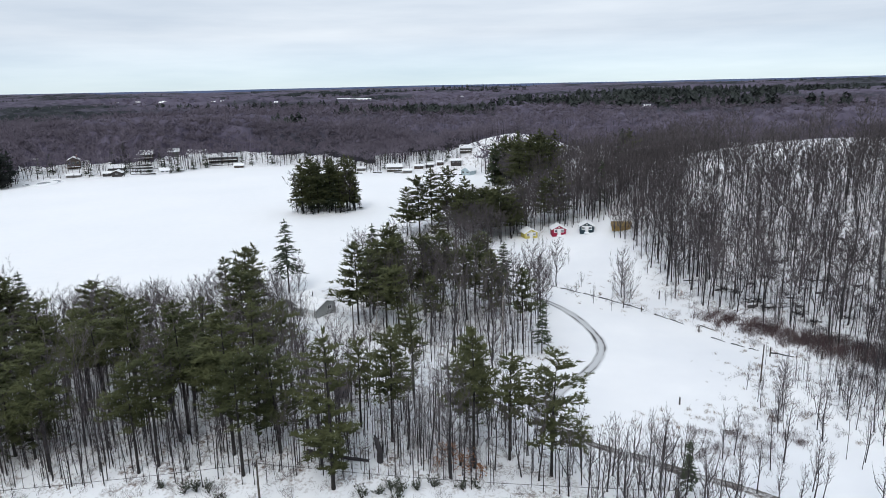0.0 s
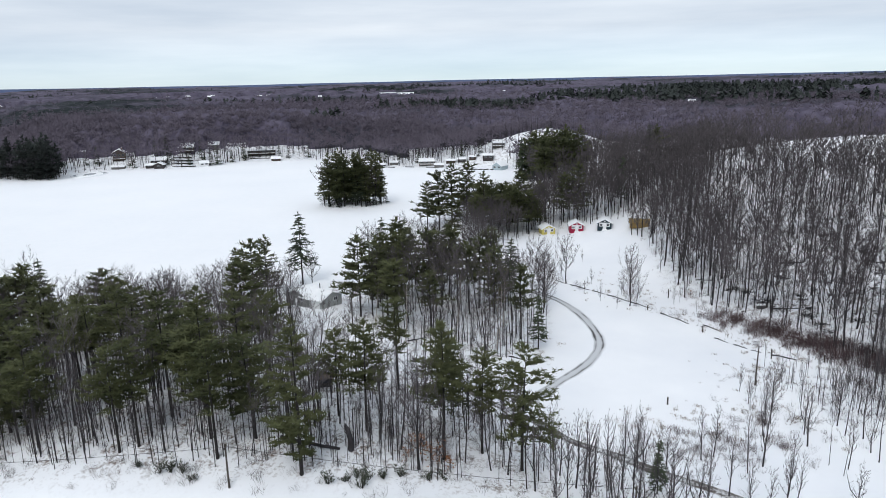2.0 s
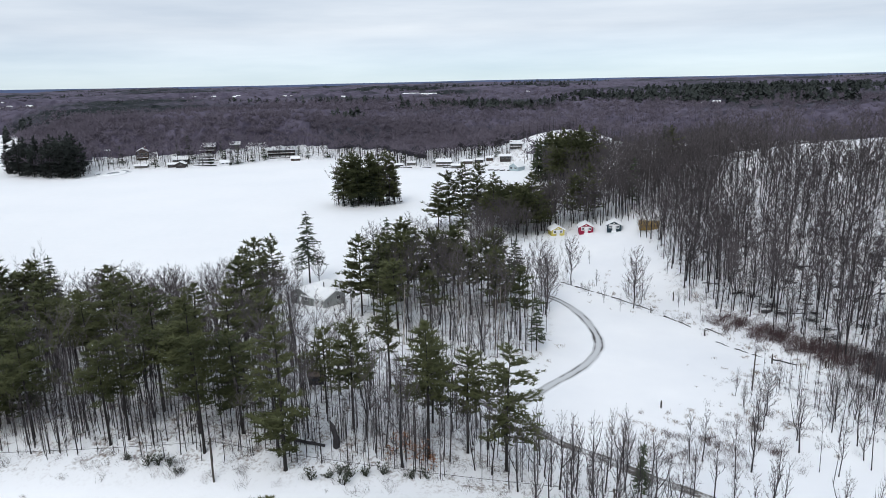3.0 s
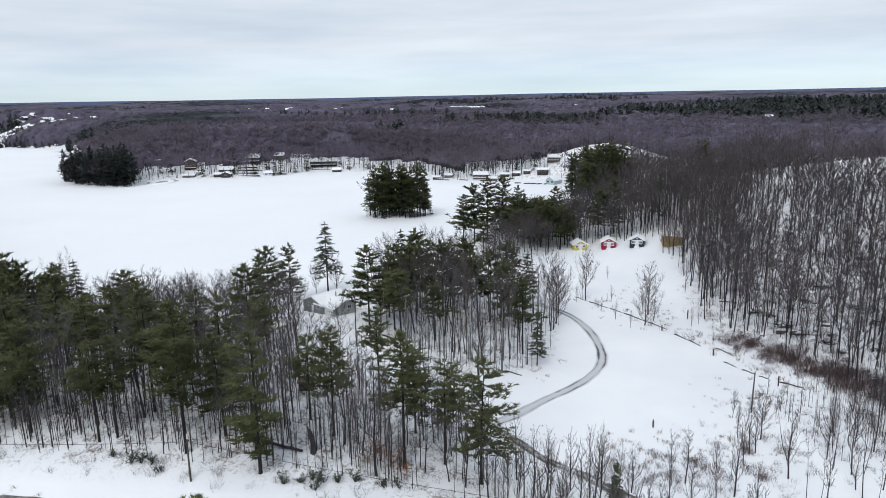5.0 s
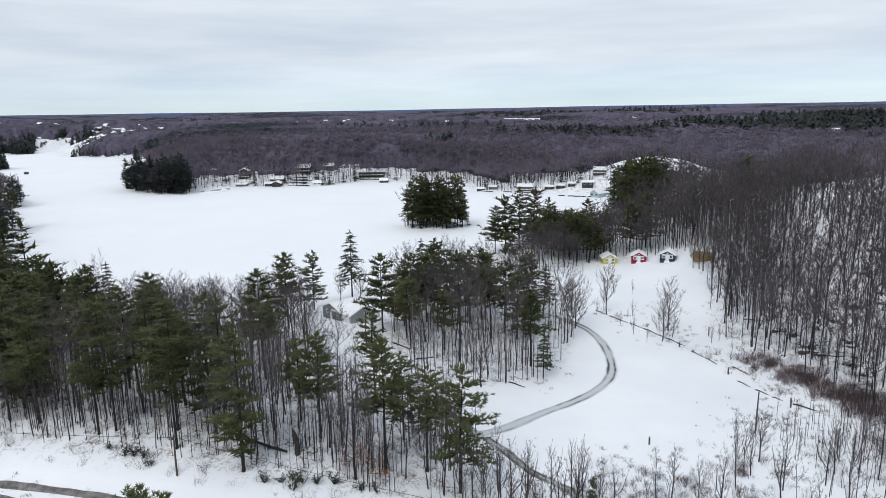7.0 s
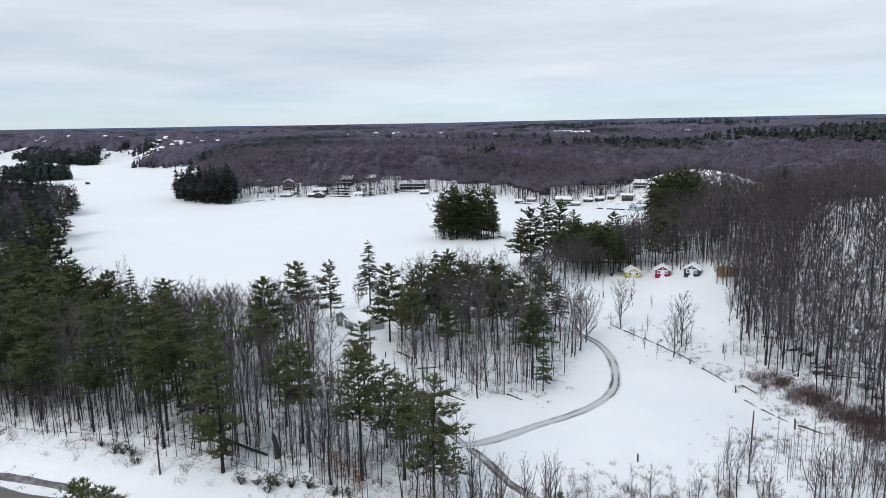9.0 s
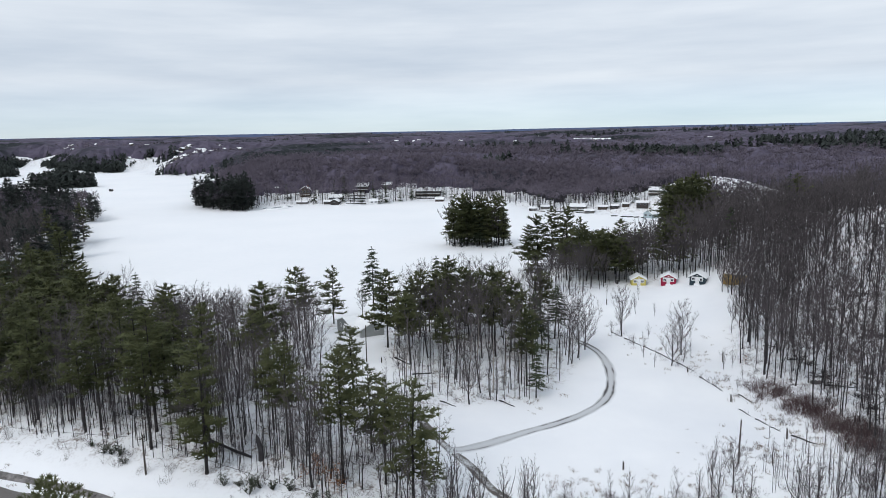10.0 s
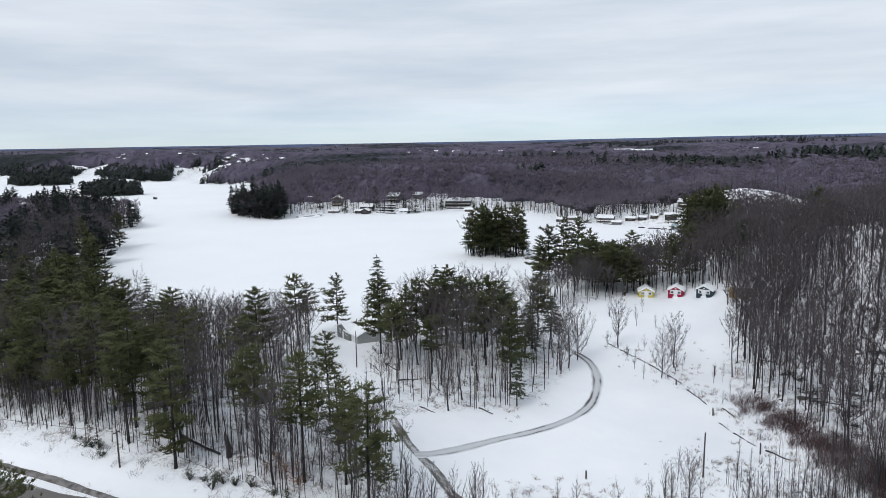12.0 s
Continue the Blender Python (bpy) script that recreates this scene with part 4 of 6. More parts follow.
def far_canopy():
    """The crowns of the distant woods, their brown tinted violet for haze."""
    rng = np.random.default_rng(9)
    az = np.radians(np.linspace(-66, 42, 270))
    rr = 380 * (4560 / 380) ** np.linspace(0, 1, 165)
    a, r = np.meshgrid(az, rr)
    a = a + rng.uniform(-0.4, 0.4, a.shape) * (az[1] - az[0])
    r = r * (1 + rng.uniform(-0.003, 0.003, r.shape))
    x, y = 30 + r * np.sin(a), r * np.cos(a)
    d = off_lake(x, y)
    wet = (d < np.where(r > 800, 10, 30)) | ((x > 0) & (y < 480)) | (bell(x, y, 92, 438, 50, 40) > 0.4) | ((x < -200) & (d < 24) & (y < 760))
    z = land(x, y) + 6 + 4 * smooth(r, 600, 1200) + rng.uniform(-2.5, 3.0, x.shape) + 3 * np.sin(x * 0.012) * np.sin(y * 0.009)
    open_land = bell(x, y, -38, 1290, 80, 70) * 1.4 + bell(x, y, -640, 950, 50, 40) * 1.2 + bell(x, y, -985, 1010, 75, 55) * 1.3 + bell(x, y, -925, 1095, 70, 40) * 1.3
    for hx, hy in HOMES:
        open_land = np.maximum(open_land, bell(x, y, hx - 0.02 * hx, hy - 0.02 * hy, 15 + 0.008 * hy, 28 + 0.015 * hy))
    z -= (7 + 4 * smooth(r, 600, 1200)) * smooth(open_land + rng.uniform(-0.3, 0.2, x.shape), 0.3, 0.8)
    z[wet] = -3
    n, k = x.shape
    idx = np.arange(n * k).reshape(n, k)
    quads = np.stack([idx[:-1, :-1], idx[:-1, 1:], idx[1:, 1:], idx[1:, :-1]], -1).reshape(-1, 4)
    me = bpy.data.meshes.new("far_canopy")
    me.from_pydata(np.stack([x, y, z], -1).reshape(-1, 3).tolist(), [], quads.tolist())
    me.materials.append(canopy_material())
    tagged(new("far_canopy", me), "brown and dark green crowns of distant winter woods, with painted violet haze", "woods", kind="stuff")


def far_conifers():
    """Dark evergreen stands among the bare woods."""
    rng = np.random.default_rng(12)
    n = 42000
    r = 420 * (3000 / 420) ** rng.random(n)
    a = np.radians(rng.uniform(-66, 42, n))
    x, y = 30 + r * np.sin(a), r * np.cos(a)
    field = np.sin(x * 0.0052 + 1.3 * np.sin(y * 0.0041)) + np.sin(y * 0.0068 - x * 0.0021 + 2) + 0.6 * np.sin(x * 0.021 + y * 0.017)
    ok = (off_lake(x, y) > 6) & (field > np.where(r < 700, 1.75, np.where((r < 1100) & (x > 80), 1.6, 1.2))) & ~((x > 20) & (y < 400)) & (bell(x, y, 88, 432, 26, 17) < 0.3) & (sum(bell(x, y, hx, hy - 20, 20, 34) for hx, hy in HOMES + [(-60, 1310), (-10, 1310)]) < 0.4)
    x, y = x[ok][:5600], y[ok][:5600]
    for cx, cy, rx, ry in ISLES[1:]:
        u, v = rng.uniform(-1, 1, 420), rng.uniform(-1, 1, 420)
        k = np.hypot(u, v) < 0.97
        x, y = np.concatenate([x, cx + u[k] * rx]), np.concatenate([y, cy + v[k] * ry])
    for ax, ay, bx, by, w, count in ((190, 800, 330, 720, 26, 34), (320, 725, 490, 640, 30, 70), (-82, 610, -58, 604, 9, 22), (-40, 765, -5, 755, 12, 30), (-470, 930, -430, 920, 14, 22), (120, 815, 170, 800, 12, 30), (-330, 985, -60, 960, 40, 90)):
        t = rng.random(count)
        x = np.concatenate([x, ax + (bx - ax) * t + rng.normal(0, w * 0.4, count)])
        y = np.concatenate([y, ay + (by - ay) * t + rng.normal(0, w * 0.6, count) + np.sign(by + ay - 1300) * w * 0.6])
    for a, b, dense in ((20, 24, 1.5), (25, 28, 2.2), (28, 32, 0.5), (32, 33, 0.3), (33, 35, 0.6), (35, 36, 0.2)):
        for (ax, ay), (bx, by) in zip(LAKE[a:b], LAKE[a + 1:b + 1]):
            count = int(math.hypot(bx - ax, by - ay) * dense)
            t, back = rng.random(count), 1.5 + 30 * rng.random(count) ** 1.5
            nx, ny = -(by - ay), bx - ax
            k = 1 / math.hypot(nx, ny)
            ex, ey = ax + (bx - ax) * t, ay + (by - ay) * t
            for sign in (1, -1):
                tx, ty = ex + sign * nx * k * back, ey + sign * ny * k * back
                x, y = np.concatenate([x, tx]), np.concatenate([y, ty])
    clearing = np.maximum(bell(x, y, -985, 1010, 60, 45), bell(x, y, -925, 1095, 55, 30)) + bell(x, y, -640, 950, 45, 30)
    x, y = x[(off_lake(x, y) > 1) & (clearing < 0.5)], y[(off_lake(x, y) > 1) & (clearing < 0.5)]
    z = land(x, y) - 0.5
    m = len(x)
    h = rng.uniform(8, 19, m) * np.where(x < -480, 0.9, np.where((off_lake(x, y) < 40) | (x > 150), 1.2, 1.0)) * np.where((x > -700) & (x < -440) & (y > 700), 0.58, 1.0)
    shapes = {}
    for k in range(6):
        fir, r2 = Bag(), random.Random(300 + k)
        full = 0.2 + 0.03 * (k % 4)
        for j in range(30):
            u = (j + r2.random()) / 30
            a = j * 2.4 + r2.uniform(-0.5, 0.5)
            reach = full * (1.05 - u) ** (0.38 + 0.12 * (k % 3)) * r2.uniform(0.6, 1.2) + 0.02
            out, side = Vector((math.cos(a), math.sin(a), 0)), Vector((-math.sin(a), math.cos(a), 0))
            c = Vector((0, 0, 0.08 + 0.9 * u))
            tilt = r2.uniform(-0.12, 0.04)
            fir.tri(c - out * 0.04 + Vector((0, 0, r2.uniform(0.03, 0.1))), c + out * reach + side * reach * r2.uniform(0.3, 0.7) + Vector((0, 0, tilt)), c + out * reach * 0.9 - side * reach * r2.uniform(0.3, 0.7) - Vector((0, 0, 0.12 + tilt)))
        shapes[k] = shape_of([fir])
    places = []
    for px, py, pz, ph, slim, turn in zip(x, y, z, h, rng.uniform(0.8, 1.3, m), rng.uniform(0, 6.28, m)):
        places.append((int(turn * 100) % 6, Matrix.Translation((px, py, pz)) @ Matrix.Rotation(turn, 4, "Z") @ Matrix.Diagonal((ph * slim, ph * slim, ph, 1))))
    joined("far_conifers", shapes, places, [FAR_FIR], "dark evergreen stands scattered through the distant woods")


def distant_hills():
    """Forested ridges on the horizon, kilometres off, with aerial haze painted as blue."""
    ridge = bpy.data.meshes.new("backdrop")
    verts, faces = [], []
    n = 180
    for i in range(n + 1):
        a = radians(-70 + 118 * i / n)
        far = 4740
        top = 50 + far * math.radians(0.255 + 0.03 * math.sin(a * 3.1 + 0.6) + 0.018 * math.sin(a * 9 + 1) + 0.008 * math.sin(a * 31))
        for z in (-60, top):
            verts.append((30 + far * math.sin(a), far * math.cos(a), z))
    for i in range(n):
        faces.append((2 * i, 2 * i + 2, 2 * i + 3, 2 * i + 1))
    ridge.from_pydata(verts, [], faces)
    # the blue is distance haze put into the base colour
    ridge.materials.append(material("hazed_distant_woods", (0.1, 0.13, 0.22), 1.0, scale=0.004, fine=0.02, bump=0, second=(0.12, 0.15, 0.25), spec=0.0))
    tagged(new("backdrop", ridge), "forested ridge along the horizon, painted haze blue", "hills", kind="structure")


distant_hills()
hazed_far_wood()
far_canopy()
far_conifers()


# ---- roads and tracks ----
def track_material(name, dirt, amount, ruts):
    """Trodden snow with the dark surface showing in two wheel ruts."""
    m = bpy.data.materials.new(name)
    m.use_nodes = True
    nt, lk = m.node_tree, m.node_tree.links.new
    bs = nt.nodes["Principled BSDF"]
    bs.inputs["Roughness"].default_value = 0.6
    at, tc = nt.nodes.new("ShaderNodeAttribute"), nt.nodes.new("ShaderNodeTexCoord")
    at.attribute_name = "across"
    curve = nt.nodes.new("ShaderNodeValToRGB")
    el = curve.color_ramp.elements
    stops = ((0.0, 0.0), (0.12, 0.45), (0.27, 0.95), (0.42, 0.62), (0.5, 0.55), (0.58, 0.62), (0.73, 0.95), (0.88, 0.45), (1.0, 0.0)) if ruts else ((0.0, 0.1), (0.06, 0.7), (0.2, 1.0), (0.5, 0.8), (0.8, 1.0), (0.94, 0.7), (1.0, 0.1))
    el[0].position, el[1].position = stops[0][0], stops[-1][0]
    el[0].color, el[1].color = (stops[0][1],) * 3 + (1,), (stops[-1][1],) * 3 + (1,)
    for p, v in stops[1:-1]:
        e = el.new(p)
        e.color = (v, v, v, 1)
    n1, n2 = nt.nodes.new("ShaderNodeTexNoise"), nt.nodes.new("ShaderNodeTexNoise")
    n1.inputs["Scale"].default_value, n1.inputs["Detail"].default_value = 0.35, 6
    n2.inputs["Scale"].default_value, n2.inputs["Detail"].default_value = 3.0, 4
    both = nt.nodes.new("ShaderNodeMath")
    both.operation = "ADD"
    mul = nt.nodes.new("ShaderNodeMath")
    mul.operation = "MULTIPLY"
    cut = nt.nodes.new("ShaderNodeMapRange")
    cut.inputs["From Min"].default_value, cut.inputs["From Max"].default_value = amount, amount + 0.45
    mix = nt.nodes.new("ShaderNodeMix")
    mix.data_type = "RGBA"
    mix.inputs["A"].default_value, mix.inputs["B"].default_value = (0.82, 0.84, 0.87, 1), (*dirt, 1)
    for n in (n1, n2):
        lk(tc.outputs["Object"], n.inputs["Vector"])
    lk(n1.outputs["Fac"], both.inputs[0])
    lk(n2.outputs["Fac"], both.inputs[1])
    lk(at.outputs["Fac"], curve.inputs["Fac"])
    lk(curve.outputs["Color"], mul.inputs[0])
    lk(both.outputs[0], mul.inputs[1])
    lk(mul.outputs[0], cut.inputs["Value"])
    lk(cut.outputs["Result"], mix.inputs["Factor"])
    lk(mix.outputs["Result"], bs.inputs["Base Color"])
    bp = nt.nodes.new("ShaderNodeBump")
    bp.inputs["Strength"].default_value, bp.inputs["Distance"].default_value = 0.5, 0.1
    lk(n2.outputs["Fac"], bp.inputs["Height"])
    lk(bp.outputs["Normal"], bs.inputs["Normal"])
    return m


def smooth_line(knots, step):
    """Points along a line that bends softly through the knots."""
    p = [Vector((x, y, 0)) for x, y in knots]
    p = [2 * p[0] - p[1]] + p + [2 * p[-1] - p[-2]]
    out = []
    for a, b, c, d in zip(p, p[1:], p[2:], p[3:]):
        n = max(2, int((c - b).length / step))
        for i in range(n):
            t = i / n
            out.append(0.5 * ((2 * b) + (c - a) * t + (2 * a - 5 * b + 4 * c - d) * t * t + (3 * b - a - 3 * c + d) * t ** 3))
    return out + [p[-2]]


def strip(name, knots, width, mat, lift, label, category, cross=8, step=0.8):
    pts = smooth_line(knots, step)
    rng = random.Random(3)
    verts, faces, across = [], [], []
    for i, p in enumerate(pts):
        d = (pts[min(i + 1, len(pts) - 1)] - pts[max(i - 1, 0)]).normalized()
        side = Vector((d.y, -d.x, 0))
        w = width * (1 + 0.08 * math.sin(i * 0.37) + 0.05 * math.sin(i * 1.1))
        for k in range(cross + 1):
            u = k / cross
            q = p + side * w * (u - 0.5)
            edge = min(u, 1 - u) * cross
            verts.append((q.x, q.y, float(land(q.x, q.y)) + (lift if edge >= 1 else -0.12)))
            across.append(u)
    n = cross + 1
    for i in range(len(pts) - 1):
        for k in range(cross):
            a = i * n + k
            faces.append((a, a + 1, a + n + 1, a + n))
    me = bpy.data.meshes.new(name)
    me.from_pydata(verts, [], faces)
    me.materials.append(mat)
    at = me.attributes.new("across", "FLOAT", "POINT")
    at.data.foreach_set("value", across)
    me.polygons.foreach_set("use_smooth", [True] * len(faces))
    return tagged(new(name, me), label, category, kind="structure")


DRIVE = track_material("rutted_driveway", (0.055, 0.05, 0.05), 0.78, True)
worn, fleck = [n for n in DRIVE.node_tree.nodes if n.type == "TEX_NOISE"]
worn.inputs["Scale"].default_value, fleck.inputs["Scale"].default_value = 0.06, 0.22
next(n for n in DRIVE.node_tree.nodes if n.type == "MAP_RANGE").inputs["From Max"].default_value = 1.05
packed = DRIVE.node_tree.nodes.new("ShaderNodeMix")  # trodden grey snow across the track
packed.data_type = "RGBA"
packed.inputs["A"].default_value, packed.inputs["B"].default_value = (0.82, 0.84, 0.87, 1), (0.5, 0.51, 0.53, 1)
band = DRIVE.node_tree.nodes.new("ShaderNodeValToRGB")
band.color_ramp.elements[0].position, band.color_ramp.elements[0].color = 0.08, (0, 0, 0, 1)
band.color_ramp.elements[1].position, band.color_ramp.elements[1].color = 0.92, (0, 0, 0, 1)
for spot_u, value in ((0.2, 0.8), (0.32, 1.0), (0.5, 0.75), (0.68, 0.9), (0.8, 1.0)):
    band.color_ramp.elements.new(spot_u).color = (value, value, value, 1)
across_u = next(n for n in DRIVE.node_tree.nodes if n.type == "ATTRIBUTE")
dirt_mix = next(n for n in DRIVE.node_tree.nodes if n.type == "MIX" and n != packed)
DRIVE.node_tree.links.new(across_u.outputs["Fac"], band.inputs["Fac"])
DRIVE.node_tree.links.new(band.outputs["Color"], packed.inputs["Factor"])
DRIVE.node_tree.links.new(packed.outputs["Result"], dirt_mix.inputs["A"])
LANE = track_material("muddy_lane", (0.10, 0.085, 0.075), 0.55, False)
ASPHALT = track_material("wet_asphalt", (0.15, 0.138, 0.13), 0.25, False)
GRAVEL = material("gravel_verge", (0.055, 0.05, 0.05), 0.9, 0.5, 1.2, 5, 0.6, second=(0.30, 0.285, 0.28))
strip("driveway", [(26, 160), (31, 156), (35.5, 152.6), (39.4, 148.2), (41.8, 143.6), (43.6, 137.5), (44.6, 130.4), (44.7, 122.6), (43.6, 116.6), (40.6, 110.6), (36.8, 105.8), (33.2, 101.9), (30, 97.9), (27.2, 93.8), (24.6, 91.0), (22.6, 89.6)], 2.7, DRIVE, 0.07,
      "curving driveway of packed snow with two dark wheel ruts", "driveway", cross=14)
strip("farm_lane", [(14.5, 99.5), (19.2, 93.8), (22.4, 90.5), (25.6, 88.0), (28, 85.8), (31, 82.5), (35.4, 79.4), (38.9, 76), (42.4, 73), (46, 70), (54, 62)], 1.9, LANE, 0.07,
      "narrow muddy lane between snowy banks", "lane")
strip("road", [(-150, 60), (-90, 59.4), (-50, 58.8), (-30, 58.4), (-12, 57.6), (8, 56.2), (24, 54)], 8.6, ASPHALT, 0.06, "wet asphalt road with slushy tyre tracks", "road", cross=12, step=2)
strip("road_verge", [(-90, 64.6), (-50, 64.0), (-28, 63.6), (-20, 63.3), (-12, 62.6), (-5, 61.8), (4, 60.6)], 1.9, GRAVEL, 0.16, "dirty gravel verge along the road", "verge", cross=5)


# ---- cabins ----
def paint(name, rgb):
    return material(name, rgb, 0.7, 0.18, 0.8, 12, 0.1)


WHITE = material("white_paint", (0.72, 0.73, 0.74), 0.6, 0.08, 1, 8, 0.05)
GLASS = material("window_glass", (0.03, 0.035, 0.045), 0.08, 0.1, 1, 4, 0.0, spec=0.6)
METAL = material("grey_metal", (0.3, 0.3, 0.31), 0.45, 0.2, 2, 12, 0.05, metal=0.8)
STEEL = material("stovepipe", (0.08, 0.08, 0.085), 0.5, 0.2, 2, 12, 0.05, metal=0.5)
LUMBER = material("weathered_wood", (0.12, 0.095, 0.075), 0.9, 0.35, 1, 14, 0.3)


def slab_roof(parent, w, d, eave, ridge, over, thick, mat, gable_along="y", name="roof", label="roof under thick white snow"):
    """Two snow-laden slopes; the ridge runs along the depth."""
    hw, hd = w / 2 + over, d / 2 + over
    drop = over * (ridge - eave) / (w / 2)
    for s, pname in ((-1, name), (1, name)):
        bag = Bag()
        n = 7
        ring = [(0, ridge + 0.02), (s * hw, eave - drop)]
        top = []
        for k in range(n + 1):
            u = k / n
            puff = thick * (1.0 if k < n else 0.75) * (1 + 0.12 * math.sin(k * 1.9))
            top.append((s * hw * u, ridge + (eave - drop - ridge) * u + puff))
        prof = [(x, -hd, z) for x, z in ring + top[::-1]]
        bag.solid(prof, (0, 2 * hd, 0))
        part(pname, bag, mat, parent, label if s < 0 else "")


def window(parent, x, y, z, w, h, face="y", frame_mat=None, out=-1, trim_width=0.09):
    """A framed pane on the wall at y (or x), proud of it."""
    f, p = Bag(), Bag()
    t = trim_width
    for a0, a1, b0, b1 in ((-w / 2 - t, w / 2 + t, h, h + t), (-w / 2 - t, w / 2 + t, -t, 0), (-w / 2 - t, -w / 2, 0, h), (w / 2, w / 2 + t, 0, h), (-0.025, 0.025, 0, h)):
        if face == "y":
            f.box(x + a0, x + a1, y + min(0, out * 0.06), y + max(0, out * 0.06), z + b0, z + b1)
        else:
            f.box(x + min(0, out * 0.06), x + max(0, out * 0.06), y + a0, y + a1, z + b0, z + b1)
    if face == "y":
        p.box(x - w / 2, x + w / 2, y + min(-0.02, out * 0.02), y + max(-0.02, out * 0.02) + 0.001, z, z + h)
    else:
        p.box(x + min(-0.02, out * 0.02), x + max(-0.02, out * 0.02) + 0.001, y - w / 2, y + w / 2, z, z + h)
    win = part("window", f, frame_mat or WHITE, parent, "white window frame")
    part("pane", p, GLASS, win)
    return win


def gable_walls(parent, w, d, eave, ridge, mat, label="", base=-0.5, name="wall"):
    bag = Bag()
    bag.solid([(-w / 2, -d / 2, base), (w / 2, -d / 2, base), (w / 2, -d / 2, eave), (0, -d / 2, ridge), (-w / 2, -d / 2, eave)], (0, d, 0))
    return part(name, bag, mat, parent, label)


def cabin(colour, label, x, y, facing, w=4.1, d=3.7, trim=None, roof=None):
    """A one-room cabin: door between two windows under the gable, snow on the roof."""
    trim = trim or WHITE
    c = thing("cabin", label, "cabin", "painted cabins in the clearing")
    gable_walls(c, w, d, 1.85, 2.95, colour)
    for k in range(1, 7):  # lap siding
        lap = Bag()
        lap.box(-w / 2 - 0.012, w / 2 + 0.012, -d / 2 - 0.014, -d / 2 + 0.01, k * 0.27, k * 0.27 + 0.025)
        part("siding_board", lap, colour, c)
    slab_roof(c, w, d, 1.85, 2.95, 0.35, 0.34 if roof is None else 0.12, roof or ROOF_SNOW, label="roof under thick white snow" if roof is None else "ochre board roof with little snow")
    fascia = Bag()
    for s in (-1, 1):
        fascia.solid([(0, -d / 2 - 0.33, 2.96), (0, -d / 2 - 0.33, 2.83), (s * (w / 2 + 0.33), -d / 2 - 0.33, 1.55), (s * (w / 2 + 0.33), -d / 2 - 0.33, 1.68)], (0, 0.04, 0))
    part("fascia", fascia, colour, c)
    door = Bag()
    door.box(-0.48, 0.48, -d / 2 - 0.05, -d / 2, 0.05, 1.8)
    dr = part("door", door, trim, c, "white panelled door")
    knob = Bag()
    knob.tube([(0.33, -d / 2 - 0.12, 1.0), (0.33, -d / 2 - 0.05, 1.0)], [0.04, 0.03], 6, tip=False)
    part("door_knob", knob, METAL, dr)
    for s in (-1, 1):
        window(c, s * 1.02, -d / 2, 1.0, 0.66, 0.6, "y", trim, trim_width=0.17)
    band = Bag()
    band.box(-1.55, 1.55, -d / 2 - 0.07, -d / 2, 1.8, 2.0)
    part("lintel_board", band, trim, c, "white lintel board over door and windows")
    vent = Bag()
    vent.box(-0.22, 0.22, -d / 2 - 0.04, -d / 2, 2.2, 2.5)
    part("gable_vent", vent, trim, c)
    step = Bag()
    step.box(-0.7, 0.7, -d / 2 - 0.9, -d / 2, -0.4, 0.12)
    part("doorstep", step, ROOF_SNOW, c, "snow-covered doorstep")
    c.matrix_basis = Matrix.Translation((x, y, float(land(x, y)) - 0.02)) @ Matrix.Rotation(radians(facing), 4, "Z")
    return c


cabin(paint("yellow_paint", (0.52, 0.45, 0.12)), "small yellow wooden cabin with white door and snowy roof", 49.5, 203.6, 8)
cabin(paint("crimson_paint", (0.27, 0.012, 0.045)), "small crimson wooden cabin with white trim and snowy roof", 58.0, 200.9, -5)
cabin(paint("slate_paint", (0.022, 0.042, 0.055)), "small dark slate-blue wooden cabin with white trim and snowy roof", 65.7, 196.7, -15)
ochre = cabin(paint("ochre_paint", (0.33, 0.22, 0.07)), "ochre wooden cabin with brown trim half hidden by trees", 74.4, 191.0, 72, 3.8, 6.2, trim=paint("ochre_trim", (0.5, 0.38, 0.16)), roof=paint("ochre_boards", (0.27, 0.18, 0.06)))
ochre.matrix_basis = ochre.matrix_basis @ Matrix.Diagonal((0.9, 0.86, 0.72, 1))


# ---- grey house ----
SIDING = material("grey_siding", (0.20, 0.21, 0.205), 0.7, 0.12, 0.6, 10, 0.08)
PALE = material("pale_siding", (0.33, 0.345, 0.34), 0.7, 0.1, 0.6, 10, 0.08)


